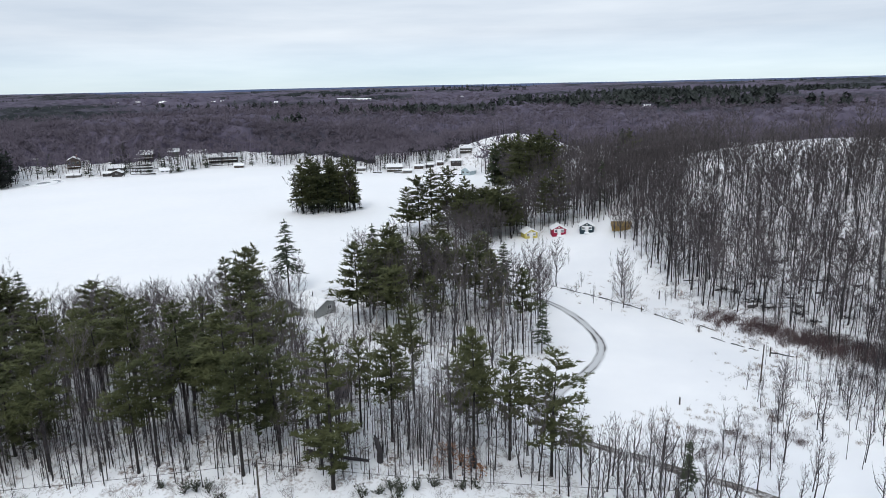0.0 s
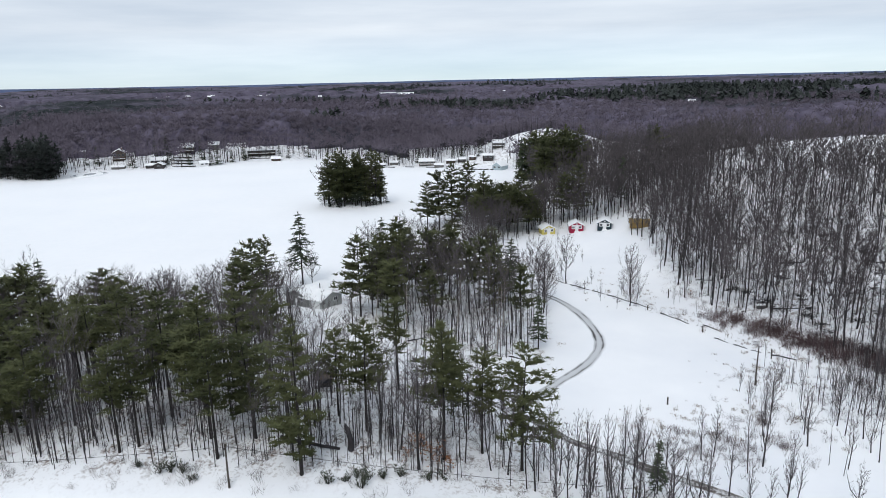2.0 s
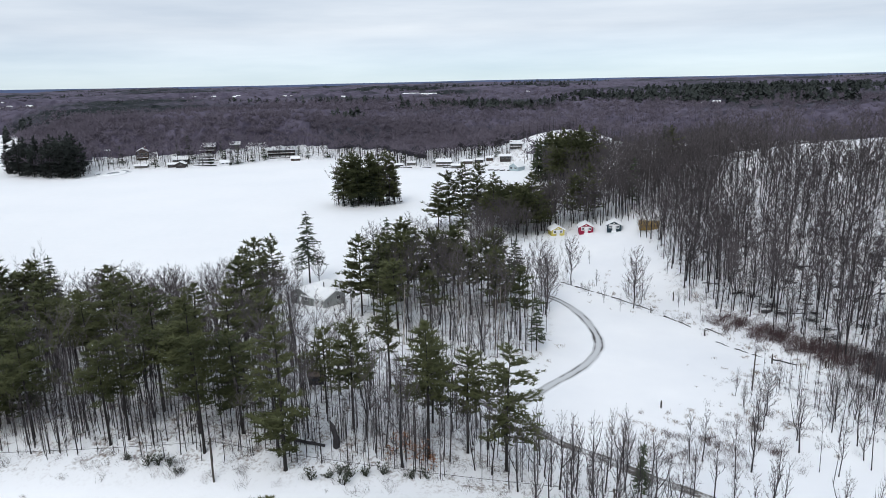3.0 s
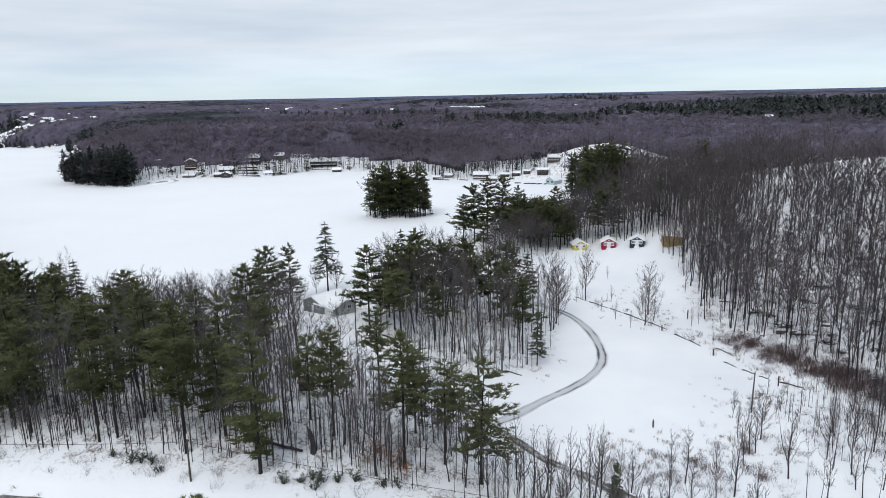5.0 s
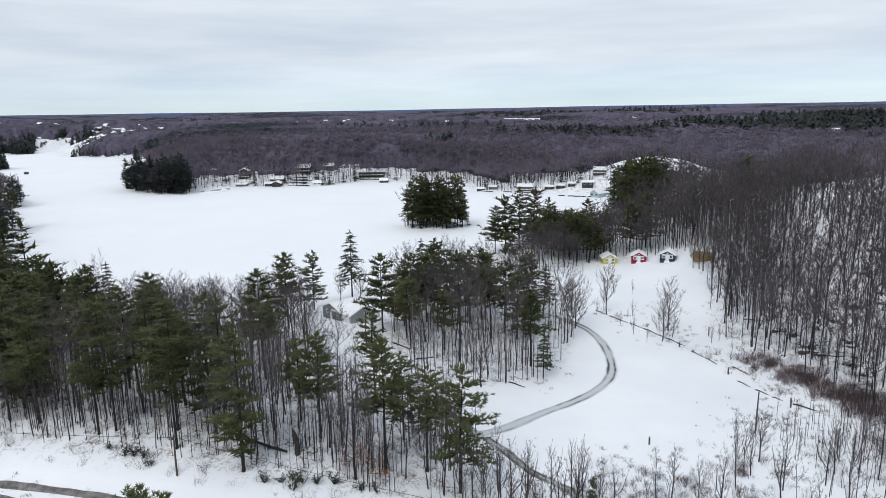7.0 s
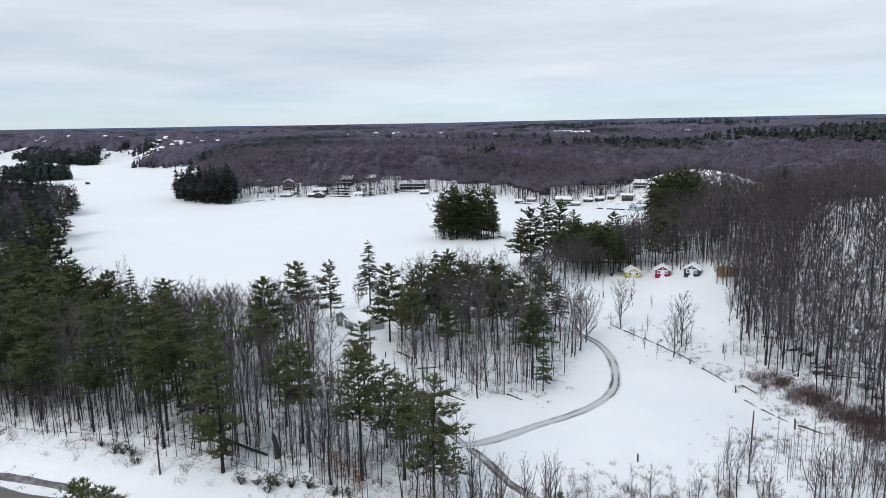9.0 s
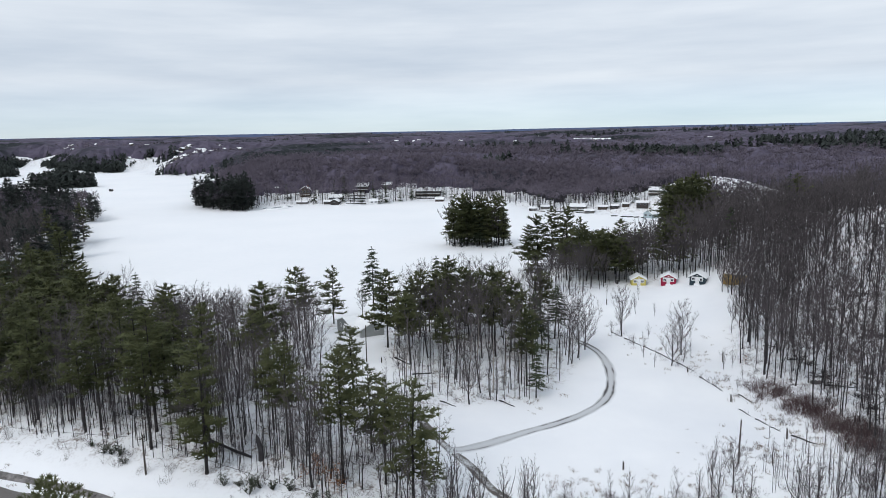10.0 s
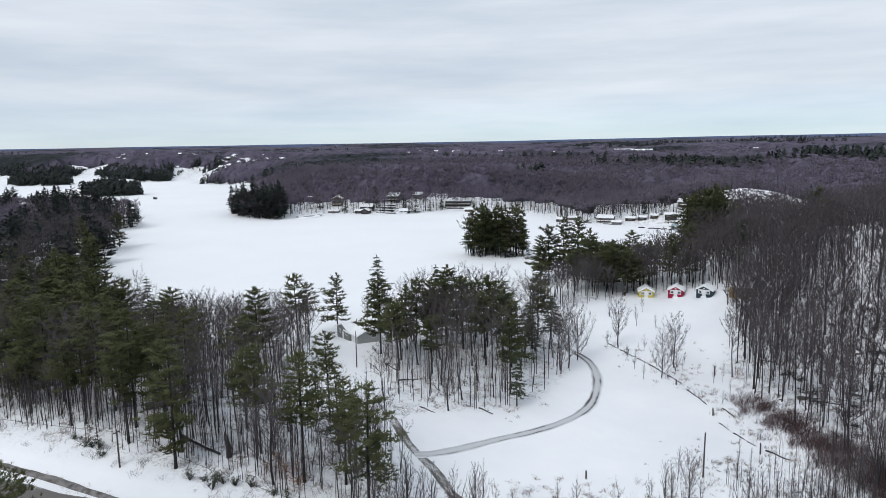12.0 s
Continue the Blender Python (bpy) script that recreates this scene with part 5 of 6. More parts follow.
def grey_house():
    h = thing("house", "low grey-sided house with wide snow-covered roofs by the lake", "house")
    frame_u = Matrix.Rotation(radians(143), 4, "Z")
    # wing with the gable towards the road
    wing = Bag()
    wing.solid([(4.6, 0, -1.2), (13.0, 0, -1.2), (13.0, 0, 2.3), (8.8, 0, 3.9), (4.6, 0, 2.3)], (0, -9.5, 0))
    w1 = part("wall", wing, SIDING, h)
    side = Bag()
    side.solid([(0, -0.4, -1.2), (0, -8.0, -1.2), (0, -8.0, 2.1), (0, -4.2, 3.6), (0, -0.4, 2.1)], (4.8, 0, 0))
    part("wall", side, PALE, h, "pale siding of the garage wing")

    def slope(a, b, drawn, thick=0.35):
        bag = Bag()
        a, b = Vector(a), Vector(b)
        n = 6
        prof = [a, b] + [b.lerp(a, k / n) + Vector((0, 0, thick * (0.8 + 0.2 * math.sin(k * 2.2)))) for k in range(n + 1)]
        bag.solid(prof, drawn)
        return bag
    part("roof", slope((8.8, 0.5, 3.92), (13.6, 0.5, 2.1), (0, -10.5, 0)), ROOF_SNOW, h, "roof slope under deep snow")
    part("roof", slope((8.8, 0.5, 3.92), (4.2, 0.5, 2.17), (0, -10.5, 0)), ROOF_SNOW, h)
    part("roof", slope((-0.5, -4.2, 3.62), (-0.5, 0.2, 1.88), (9.0, 0, 0)), ROOF_SNOW, h)
    part("roof", slope((-0.5, -4.2, 3.62), (-0.5, -8.5, 1.92), (9.0, 0, 0)), ROOF_SNOW, h)
    window(h, 6.6, 0.0, 0.9, 1.0, 1.0, "y", WHITE, 1)
    window(h, 10.8, 0.0, 0.9, 0.7, 1.0, "y", WHITE, 1)
    window(h, 0.0, -5.6, 1.0, 1.3, 0.9, "x", WHITE, -1)
    door = Bag()
    door.box(8.4, 9.3, 0, 0.06, -0.6, 1.5)
    dr = part("door", door, WHITE, h, "plain white door")
    knob = Bag()
    knob.tube([(9.15, 0.13, 0.4), (9.15, 0.06, 0.4)], [0.05, 0.04], 6, tip=False)
    part("door_knob", knob, METAL, dr)
    gd = Bag()
    for k in range(4):
        gd.box(0.7, 3.9, -0.4, -0.34, -0.9 + k * 0.62, -0.32 + k * 0.62)
    part("garage_door", gd, WHITE, h, "white sectional garage door")
    pipe = Bag()
    pipe.tube([(6.0, -6.0, 2.4), (6.0, -6.0, 4.6)], [0.13, 0.13], 8, tip=False)
    part("chimney_pipe", pipe, STEEL, h)
    for k in range(1, 9):
        lap = Bag()
        lap.box(4.6, 13.0, 0.0, 0.016, -0.6 + k * 0.32, -0.57 + k * 0.32)
        part("siding_board", lap, SIDING, h)
    h.matrix_basis = Matrix.Translation((-11.2, 136.7, 3.75)) @ frame_u @ Matrix.Scale(0.82, 4)
    return h


grey_house()


# ---- far cottages ----
def cottage(name, label, category, x, y, turn, w, d, eave, ridge, wall, group, wins=2, deck=0.0, chimney=False, drop=0.0, eaves_front=False):
    """A gabled house; eaves_front turns a long snowy slope instead of the gable to the lake."""
    c = thing(name, label, category, group)
    span, deep = (d, w) if eaves_front else (w, d)
    gable_walls(c, span, deep, eave, ridge, wall, base=-1.5)
    slab_roof(c, span, deep, eave, ridge, 0.5, 0.4, ROOF_SNOW)
    for k in range(wins):
        along = (k + 0.5) * w / wins - w / 2
        if eaves_front:
            window(c, -d / 2, along, eave * 0.32, min(1.5, w / wins * 0.6), eave * 0.4, "x", PALE)
        else:
            window(c, along, -d / 2, eave * 0.42, min(1.3, w / wins * 0.55), eave * 0.36, "y", PALE)
    if wins and not eaves_front:
        window(c, -w / 2, 0.0, eave * 0.42, 1.2, eave * 0.36, "x", PALE)
    if deck:
        floor, rail = Bag(), Bag()
        put = (lambda bag, a0, a1, b0, b1, z0, z1: bag.box(-d / 2 - b1, -d / 2 - b0, a0, a1, z0, z1)) if eaves_front else (lambda bag, a0, a1, b0, b1, z0, z1: bag.box(a0, a1, -d / 2 - b1, -d / 2 - b0, z0, z1))
        put(floor, -w / 2, w / 2, 0.02, deck, -0.1, 0.12)
        dk = part("deck", floor, LUMBER, c, "wooden deck with railing")
        snow = Bag()
        put(snow, -w / 2 + 0.1, w / 2 - 0.1, 0.05, deck - 0.15, 0.124, 0.34)
        part("deck_snow", snow, ROOF_SNOW, dk, "snow lying on the deck")
        for k in range(5):
            px, post = -w / 2 + 0.1 + k * (w - 0.2) / 4, Bag()
            put(post, px - 0.07, px + 0.07, deck - 0.12, deck + 0.02, -1.8, 1.0)
            part("deck_post", post, LUMBER, dk)
        put(rail, -w / 2, w / 2, deck - 0.1, deck, 0.92, 1.04)
        part("rail", rail, LUMBER, dk)
    if chimney:
        bag, cap = Bag(), Bag()
        bag.box(span * 0.2, span * 0.2 + 0.6, 0, 0.6, eave, ridge + 1.1)
        ch = part("chimney", bag, CHIMNEY, c)
        cap.box(span * 0.2 - 0.08, span * 0.2 + 0.68, -0.08, 0.68, ridge + 1.1, ridge + 1.22)
        part("cap", cap, ROOF_SNOW, ch)
    c.matrix_basis = Matrix.Translation((x, y, float(land(x, y)) + 0.3 - drop)) @ Matrix.Rotation(radians(turn + (90 if eaves_front else 0)), 4, "Z")
    return c


CHIMNEY = material("chimney_brick", (0.2, 0.1, 0.08), 0.85, 0.3, 2, 14, 0.2)
BROWN = material("brown_boards", (0.062, 0.046, 0.038), 0.8, 0.3, 1, 12, 0.1)
DARK = material("dark_boards", (0.045, 0.04, 0.04), 0.85, 0.3, 1, 12, 0.1)
TAN = material("tan_siding", (0.24, 0.21, 0.18), 0.75, 0.2, 1, 12, 0.1)
BLUE = material("pale_blue_siding", (0.38, 0.46, 0.49), 0.7, 0.12, 1, 12, 0.1)
GREY = material("grey_boards", (0.13, 0.125, 0.12), 0.8, 0.25, 1, 12, 0.1)
SHORE = "cottages on the far shore"
BOATS = "boathouses on the far shore"
def terrace(x, y, turn, length, high, label="dark timber retaining wall with snow lying along its top"):
    """A stepped wall of sleepers holding the bank."""
    t = thing("retaining_wall", label, "wall", "terraces above the shore")
    for k in range(3):
        bag = Bag()
        bag.box(-length / 2, length / 2 - 0.3 * (k % 2), -0.2, 0.2, k * high / 3 - 0.4, (k + 1) * high / 3 - 0.43)
        part("sleeper", bag, DARK, t)
    top = Bag()
    top.box(-length / 2, length / 2, -0.35, 0.9, high - 0.42, high - 0.2)
    part("snow_cap", top, ROOF_SNOW, t, "strip of snow along the top")
    t.matrix_basis = Matrix.Translation((x, y, float(land(x, y)) + 0.25)) @ Matrix.Rotation(radians(turn), 4, "Z")


cottage("cottage", "two-storey brown cottage with snowy gable on the wooded bank", "house", -193, 461, 18, 7.5, 7, 4.2, 6.2, BROWN, SHORE, 3, 2.0, True)
cottage("cottage", "dark cottage with snowy roof behind the shore trees", "house", -219, 462, 25, 8, 6, 2.6, 4.4, DARK, SHORE, 2, eaves_front=True)
cottage("boathouse", "low grey boathouse with flat snowy roof at the ice edge", "boathouse", -186, 442, 5, 8, 4, 1.0, 1.6, GREY, BOATS, 0, eaves_front=True)
cottage("boathouse", "dark boathouse with white gable and snowy roof at the ice", "boathouse", -159.5, 441.5, 4, 6, 5, 1.8, 3.2, DARK, BOATS, 1)
cottage("boathouse", "dark shed with snowy roof beside the boathouse", "boathouse", -166, 442, 4, 4.5, 3.5, 1.5, 2.2, DARK, BOATS, 1, eaves_front=True)
cottage("cottage", "dark cottage with wide snowy roof above the boathouse", "house", -163, 451, 8, 9.5, 6, 2.1, 3.8, DARK, SHORE, 3, 2.0, eaves_front=True)
cottage("cottage", "wide brown cottage with tiered decks above the lake", "house", -153, 474, 12, 11.5, 7, 2.6, 4.8, BROWN, SHORE, 4, 3.0, True, eaves_front=True)
for x, y, length, high in ((-145, 444.5, 15, 0.8), (-147.5, 450.4, 13, 0.9), (-150, 456, 15, 1.0), (-151, 461.6, 12, 1.0), (-140, 459.5, 7, 0.8)):
    terrace(x, y, 8, length, high)
cottage("boathouse", "white boathouse with snowy roof at the ice edge", "boathouse", -134, 450.5, 30, 5.5, 4, 1.7, 2.8, WHITE, BOATS, 2, eaves_front=True)
cottage("cottage", "small cottage high on the wooded slope", "house", -138, 490, 15, 7, 6, 2.4, 4.0, GREY, SHORE, 2, eaves_front=True)
cottage("cottage", "long low dark house with snowy roof and terrace", "house", -104.5, 490, 10, 19, 8, 2.3, 3.9, DARK, SHORE, 6, 3.0, eaves_front=True)
terrace(-103, 480, 4, 15, 0.8)
cottage("boathouse", "brown boathouse with rounded snowy roof at the ice edge", "boathouse", -91.5, 475.5, 5, 6, 4.5, 1.2, 2.3, BROWN, BOATS, 1, eaves_front=True)
cottage("cottage", "grey cottage with broad snowy roof near the docks", "house", 14, 420.5, -6, 9.5, 6, 1.9, 3.2, GREY, SHORE, 3, 2.0, True, eaves_front=True)
for x, y, w, m, lab in ((-14.5, 423, 4.5, DARK, "dark"), (-7, 425.5, 5, GREY, "small grey"), (21.2, 412.5, 5.5, GREY, "weathered grey"), (28.6, 417.5, 5.5, BROWN, "brown"), (35.4, 418, 5, DARK, "narrow dark"), (42.2, 419, 4, BROWN, "small brown")):
    cottage("boathouse", lab + " boathouse with snow on its roof beside the ice", "boathouse", x, y, -6, w, 3.4, 1.2, 1.75, m, BOATS, 1, eaves_front=True)
for x, y, length in ((-10, 419.5, 8), (3, 417, 6), (16, 412.8, 6)):
    terrace(x, y, -20, length, 0.7, "low dark dock with snow lying on it")
cottage("cottage", "dark flat-fronted cabin with snowy roof above the bay", "house", 51.7, 416.5, -4, 6.5, 5, 2.0, 2.7, DARK, SHORE, 2, eaves_front=True)
cottage("cottage", "small grey house on the snowy hillside above the bay", "house", 59.5, 427, -10, 7.5, 6, 1.9, 3.3, GREY, SHORE, 3, 2.0, eaves_front=True)
cottage("boathouse", "pale blue boathouse with white gable and snowy roof", "boathouse", 57, 397, -40, 6, 7.5, 2.3, 4.3, BLUE, BOATS, 2, drop=-0.5)
cottage("ice_hut", "tiny dark fishing hut on the frozen lake", "hut", -444, 540, 10, 3, 2.5, 1.9, 2.3, DARK, "ice huts", 0, drop=-0.6)
for i, (x, y) in enumerate(((36, 401), (41.5, 398.8), (45, 397.6), (48.5, 396.6), (52.3, 396))):
    b = thing("overturned_boat", "small boat lying upside down under snow on the ice", "boat", "boats on the ice")
    hull, ridge = Bag(), Bag()
    hull.solid([(-1.9, 0, 0), (-1.2, -0.65, 0), (1.3, -0.6, 0), (2.0, 0, 0), (1.3, 0.6, 0), (-1.2, 0.65, 0)], (0, 0, 0.42))
    part("hull", hull, DARK, b)
    ridge.box(-1.5, 1.6, -0.12, 0.12, 0.42, 0.55)
    part("keel", ridge, GREY, b)
    b.matrix_basis = Matrix.Translation((x, y, 0.0)) @ Matrix.Rotation(0.2 * i, 4, "Z")


def rink():
    """A shovelled skating rink: a bank of snow round bare ice."""
    r = thing("ice_rink", "shovelled oval rink of grey ice with snow banks", "rink")
    ice = Bag()
    ring = [(9.5 * math.cos(a), 15.0 * math.sin(a), 0) for a in (2 * math.pi * k / 36 for k in range(36))]
    ice.solid([(x, y, 0.0) for x, y, _ in ring], (0, 0, 0.03))
    part("rink_ice", ice, material("bare_ice", (0.42, 0.46, 0.49), 0.25, 0.2, 0.2, 2, 0.02), r, "bare grey ice")
    for k, (rx, ry, hgt, wid) in enumerate(((9.6, 15.0, 0.5, 1.0), (5.2, 9.0, 0.35, 4.0))):
        bank = Bag()
        for j in range(48):
            a = 2 * math.pi * j / 48
            for q, z in ((-wid / 2, 0.0), (-wid / 6, hgt), (wid / 6, hgt), (wid / 2, 0.0)):
                bank.v.append(Vector(((rx + q) * math.cos(a), (ry + q) * math.sin(a), z + 0.035)))
        for j in range(48):
            j2 = (j + 1) % 48
            for q in range(3):
                bank.f.append((j * 4 + q, j * 4 + q + 1, j2 * 4 + q + 1, j2 * 4 + q))
        part("snow_bank", bank, ROOF_SNOW, r)
    r.matrix_basis = Matrix.Translation((-195, 421, 0.02)) @ Matrix.Rotation(0.12, 4, "Z")


rink()


def far_houses():
    """Snow-roofed houses scattered through the distant clearings."""
    rng = random.Random(21)
    walls = (GREY, TAN, DARK, BROWN)
    made = [None] * len(walls)
    for x, y in HOMES:
        k = rng.randrange(4)
        turn = rng.choice((0, 90)) + rng.uniform(-15, 15)
        if made[k] is None:
            made[k] = cottage("house", "distant house with a snowy roof in a clearing", "house", x, y, turn, 7, 7.5, 2.8, 4.8, walls[k], "distant houses", 2)
        else:
            copy_thing(made[k], Matrix.Translation((x, y, float(land(x, y)) + 0.3)) @ Matrix.Rotation(radians(turn), 4, "Z"))
    big = thing("arena_building", "long low building with a broad snow-white roof far off", "building")
    for x, w, h in ((-18, 38, 5), (19, 32, 4.2)):
        bag = Bag()
        bag.box(x - w / 2, x + w / 2, -14, 14, -2, h)
        part("wall", bag, TAN, big)
        top = Bag()
        top.solid([(x - w / 2 - 0.5, -14.5, h), (x - w / 2 - 0.5, 14.5, h), (x - w / 2 - 0.5, 0, h + 3.5)], (w + 1, 0, 0))
        part("roof", top, ROOF_SNOW, big)
    big.matrix_basis = Matrix.Translation((-39, 1340, float(land(-39, 1340)) + 2)) @ Matrix.Rotation(radians(4), 4, "Z")


far_houses()


# ---- poles, posts, wires ----
POLE = material("pole_wood", (0.075, 0.064, 0.057), 0.9, 0.3, 1.5, 16, 0.2)
WIRE = material("cable", (0.05, 0.05, 0.05), 0.6, 0.1, 1, 4, 0)


def utility_pole(x, y, height, label, arm=True):
    p = thing("utility_pole", label, "pole", "utility poles")
    bag = Bag()
    bag.tube([(0, 0, -0.6), (0, 0, height * 0.5), (0.04, 0, height)], [0.13, 0.11, 0.085], 8, tip=False)
    part("pole", bag, POLE, p)
    if arm:
        b = Bag()
        b.box(-0.06, 0.06, -0.5, 0.5, height - 0.45, height - 0.33)
        a = part("crossarm", b, POLE, p)
        for s in (-0.42, 0.42):
            k = Bag()
            k.tube([(0, s, height - 0.33), (0, s, height - 0.22)], [0.035, 0.05], 6, tip=False)
            part("insulator", k, GLASS, a)
    else:
        b = Bag()
        b.tube([(0.04, 0, height), (0.04, 0, height + 0.08)], [0.12, 0.06], 8, tip=False)
        part("cap", b, METAL, p)
    p.matrix_basis = Matrix.Translation((x, y, float(land(x, y))))
    return p


utility_pole(-11, 66.8, 5.3, "grey wooden roadside pole carrying a cable", True)
utility_pole(-58, 66.3, 5.3, "grey wooden roadside pole carrying a cable", True)
utility_pole(33, 61.5, 5.3, "grey wooden roadside pole carrying a cable", True)
utility_pole(63.4, 96.8, 6.6, "bare wooden pole standing at the field edge", False)
utility_pole(-2.6, 120.1, 7.6, "slim wooden pole in front of the grey house", False)
for (ax, ay), (bx, by) in (((-58, 66.3), (-11, 66.8)), ((-11, 66.8), (33, 61.5))):
    w = Bag()
    za, zb = float(land(ax, ay)) + 4.75, float(land(bx, by)) + 4.75
    pts = [(ax + (bx - ax) * u, ay + (by - ay) * u + 0.42, za + (zb - za) * u - 2.0 * u * (1 - u)) for u in (k / 14 for k in range(15))]
    w.tube(pts, [0.022] * 15, 4, tip=False)
    tagged(new("cable", w.mesh("cable", WIRE)), "thin black cable slung between roadside poles", "cable", "roadside cables")
for x, y, h in ((47.8, 92.4, 1.3), (71.7, 107.8, 1.8), (65.5, 122.3, 1.4), (59.2, 136.3, 1.2), (78.5, 103.5, 1.4), (66.5, 144, 2.2), (0.4, 120.5, 1.2), (41.5, 181, 1.8)):
    p = thing("fence_post", "short weathered wooden post in the snow", "post", "field posts")
    bag, cap = Bag(), Bag()
    bag.tube([(0, 0, -0.3), (0.02, 0.0, h * 0.6), (0.05, 0.02, h)], [0.13, 0.12, 0.11], 7, tip=False)
    part("post", bag, POLE, p)
    cap.tube([(0.05, 0.02, h), (0.05, 0.02, h + 0.12)], [0.13, 0.05], 7, tip=False)
    part("snow_cap", cap, ROOF_SNOW, p, "cap of snow")
    p.matrix_basis = spot(x, y, x, 1, 0)


# ---- dead wood ----
def log(x0, y0, x1, y1, r, label="fallen grey log half buried in snow", lift=0.0):
    t = thing("fallen_log", label, "log", "fallen logs")
    a, b = Vector((x0, y0, float(land(x0, y0)) + r * 0.5 + lift)), Vector((x1, y1, float(land(x1, y1)) + r * 0.5))
    bag = Bag()
    bow = Vector((0, 0, 0.12))
    bag.tube([a, a.lerp(b, 0.33) + bow, a.lerp(b, 0.7) - bow * 0.3, b], [r, r * 0.85, r * 0.7, r * 0.5], 7, tip=False)
    rr = random.Random(int(x0 * 7 + y0))
    for k in range(4):
        s = a.lerp(b, rr.uniform(0.3, 0.95))
        bag.tube([s, s + Vector((rr.uniform(-0.8, 0.8), rr.uniform(-0.8, 0.8), rr.uniform(0.3, 1.0)))], [r * 0.25, 0], 3)
    part("log", bag, BARK, t)
    cap = Bag()
    up = Vector((0, 0, r * 0.85))
    cap.tube([a.lerp(b, 0.1) + up, a.lerp(b, 0.4) + up + bow * 0.8, a.lerp(b, 0.75) + up * 0.75], [r * 0.25, r * 0.45, r * 0.2], 5, tip=False)
    part("snow_cap", cap, ROOF_SNOW, t, "strip of snow lying along it")
    return t


for a in ((57.4, 141.6, 60.2, 137.4, 0.12), (61.2, 133.9, 62.9, 130.9, 0.13), (63.2, 130.4, 64.6, 127.2, 0.12), (66.4, 119.0, 67.8, 116.4, 0.09), (68.4, 115.2, 69.9, 113.0, 0.11), (70.2, 112.2, 71.4, 110.8, 0.09),
          (50.8, 151.0, 53.0, 148.2, 0.12), (46.6, 156.2, 50.3, 151.6, 0.12), (53.4, 147.6, 57.0, 142.3, 0.13), (43.6, 159.6, 46.2, 156.8, 0.1), (67.2, 126.2, 69.0, 122.8, 0.12), (72.6, 109.4, 75.4, 106.6, 0.13), (81.5, 127.6, 86.0, 124.8, 0.16), (94.0, 147.6, 97.5, 145.2, 0.18), (89.0, 141.6, 91.4, 139.0, 0.16),
          (90.0, 164.6, 93.5, 162.0, 0.18), (102, 152, 104.6, 148, 0.16), (107, 138.8, 110, 136, 0.2), (75, 150, 78, 147.6, 0.14),
          (1.8, 124.5, 6.0, 121.5, 0.2), (8, 117, 11, 119.5, 0.16), (26, 112, 29, 110.5, 0.14), (16.5, 107, 19.6, 106.2, 0.12)):
    log(*a)
STONE = material("dark_wet_stone", (0.035, 0.034, 0.036), 0.8, scale=0.7, fine=5, bump=0.4, second=(0.11, 0.105, 0.105))


def boulder(x, y, size, seed):
    """A lichened rock half under the snow."""
    rr = random.Random(seed)
    b = thing("boulder", "dark boulder capped with snow on the wooded slope", "rock", "boulders of the hillside")
    for name, mat, lift in (("rock", STONE, 0.0), ("snow_cap", ROOF_SNOW, 0.42)):
        bm = bmesh.new()
        bmesh.ops.create_icosphere(bm, subdivisions=2, radius=1.0)
        r3 = random.Random(seed)
        for v in bm.verts:
            k = 1 + r3.uniform(-0.22, 0.22)
            v.co = Vector((v.co.x * 1.25 * k, v.co.y * 0.85 * k, v.co.z * 0.6 * k))
            if lift:
                v.co = Vector((v.co.x * 0.8, v.co.y * 0.8 + 0.2, max(v.co.z * 0.7, -0.12) + lift - 0.1))
        me = bpy.data.meshes.new(name)
        bm.to_mesh(me)
        bm.free()
        me.materials.append(mat)
        part(name, me, mat, b, "cap of snow" if lift else "")
    b.matrix_basis = spot(x, y, rr.uniform(-0.6, 0.6), size * 0.62, 0.1)


for k, (x, y, size) in enumerate(((79.1, 140.8, 1.3), (80.8, 129.4, 1.6), (82.6, 128.6, 1.0), (84.6, 180.3, 0.9), (91, 139.1, 1.1), (89, 149.9, 0.9), (92.3, 147.1, 1.0), (93.8, 127.3, 1.3), (96.6, 126.1, 1.1), (99, 126.2, 0.9), (101.4, 126, 1.2), (103.6, 122.5, 1.1),
                                  (88.4, 128.4, 1.2), (86, 127, 0.8), (103.4, 150, 1.0), (96.2, 132.9, 0.9), (76.9, 129.8, 0.8), (88.4, 138.1, 0.9), (110.8, 140.9, 1.0), (84, 133, 0.7), (95, 141, 0.8), (106, 132, 1.0), (99, 137, 0.7), (112, 128, 0.9), (83, 151, 0.7), (97, 157, 0.8))):
    boulder(x, y, size, 500 + k)
log(-6.6, 73.8, 0.6, 73.0, 0.32, "large fallen pine trunk under the near trees", 0.5)
stump = thing("snag", "broken dead tree stub leaning in the woods", "dead tree")
bag = Bag()
bag.tube([(0, 0, -0.3), (0.05, 0, 1.4), (-0.3, 0, 2.9), (-0.6, 0.05, 3.7)], [0.42, 0.34, 0.3, 0.12], 8)
bag.tube([(-0.1, 0, 2.0), (-0.9, 0.1, 2.7)], [0.14, 0], 5)
part("trunk", bag, BARK, stump)
stump.matrix_basis = spot(1.9, 73.2, 0.0)
blind = thing("hunting_blind", "dark boxed hunting blind on stilts among trees", "hut")
bag, roof = Bag(), Bag()
bag.box(-1.0, 1.0, -0.8, 0.8, 1.0, 2.3)
part("cabin_box", bag, DARK, blind)
roof.solid([(-1.2, -1.0, 2.3), (1.2, -1.0, 2.3), (1.2, -1.0, 2.4), (-1.2, -1.0, 2.62)], (0, 2.0, 0))
part("roof", roof, LUMBER, blind)
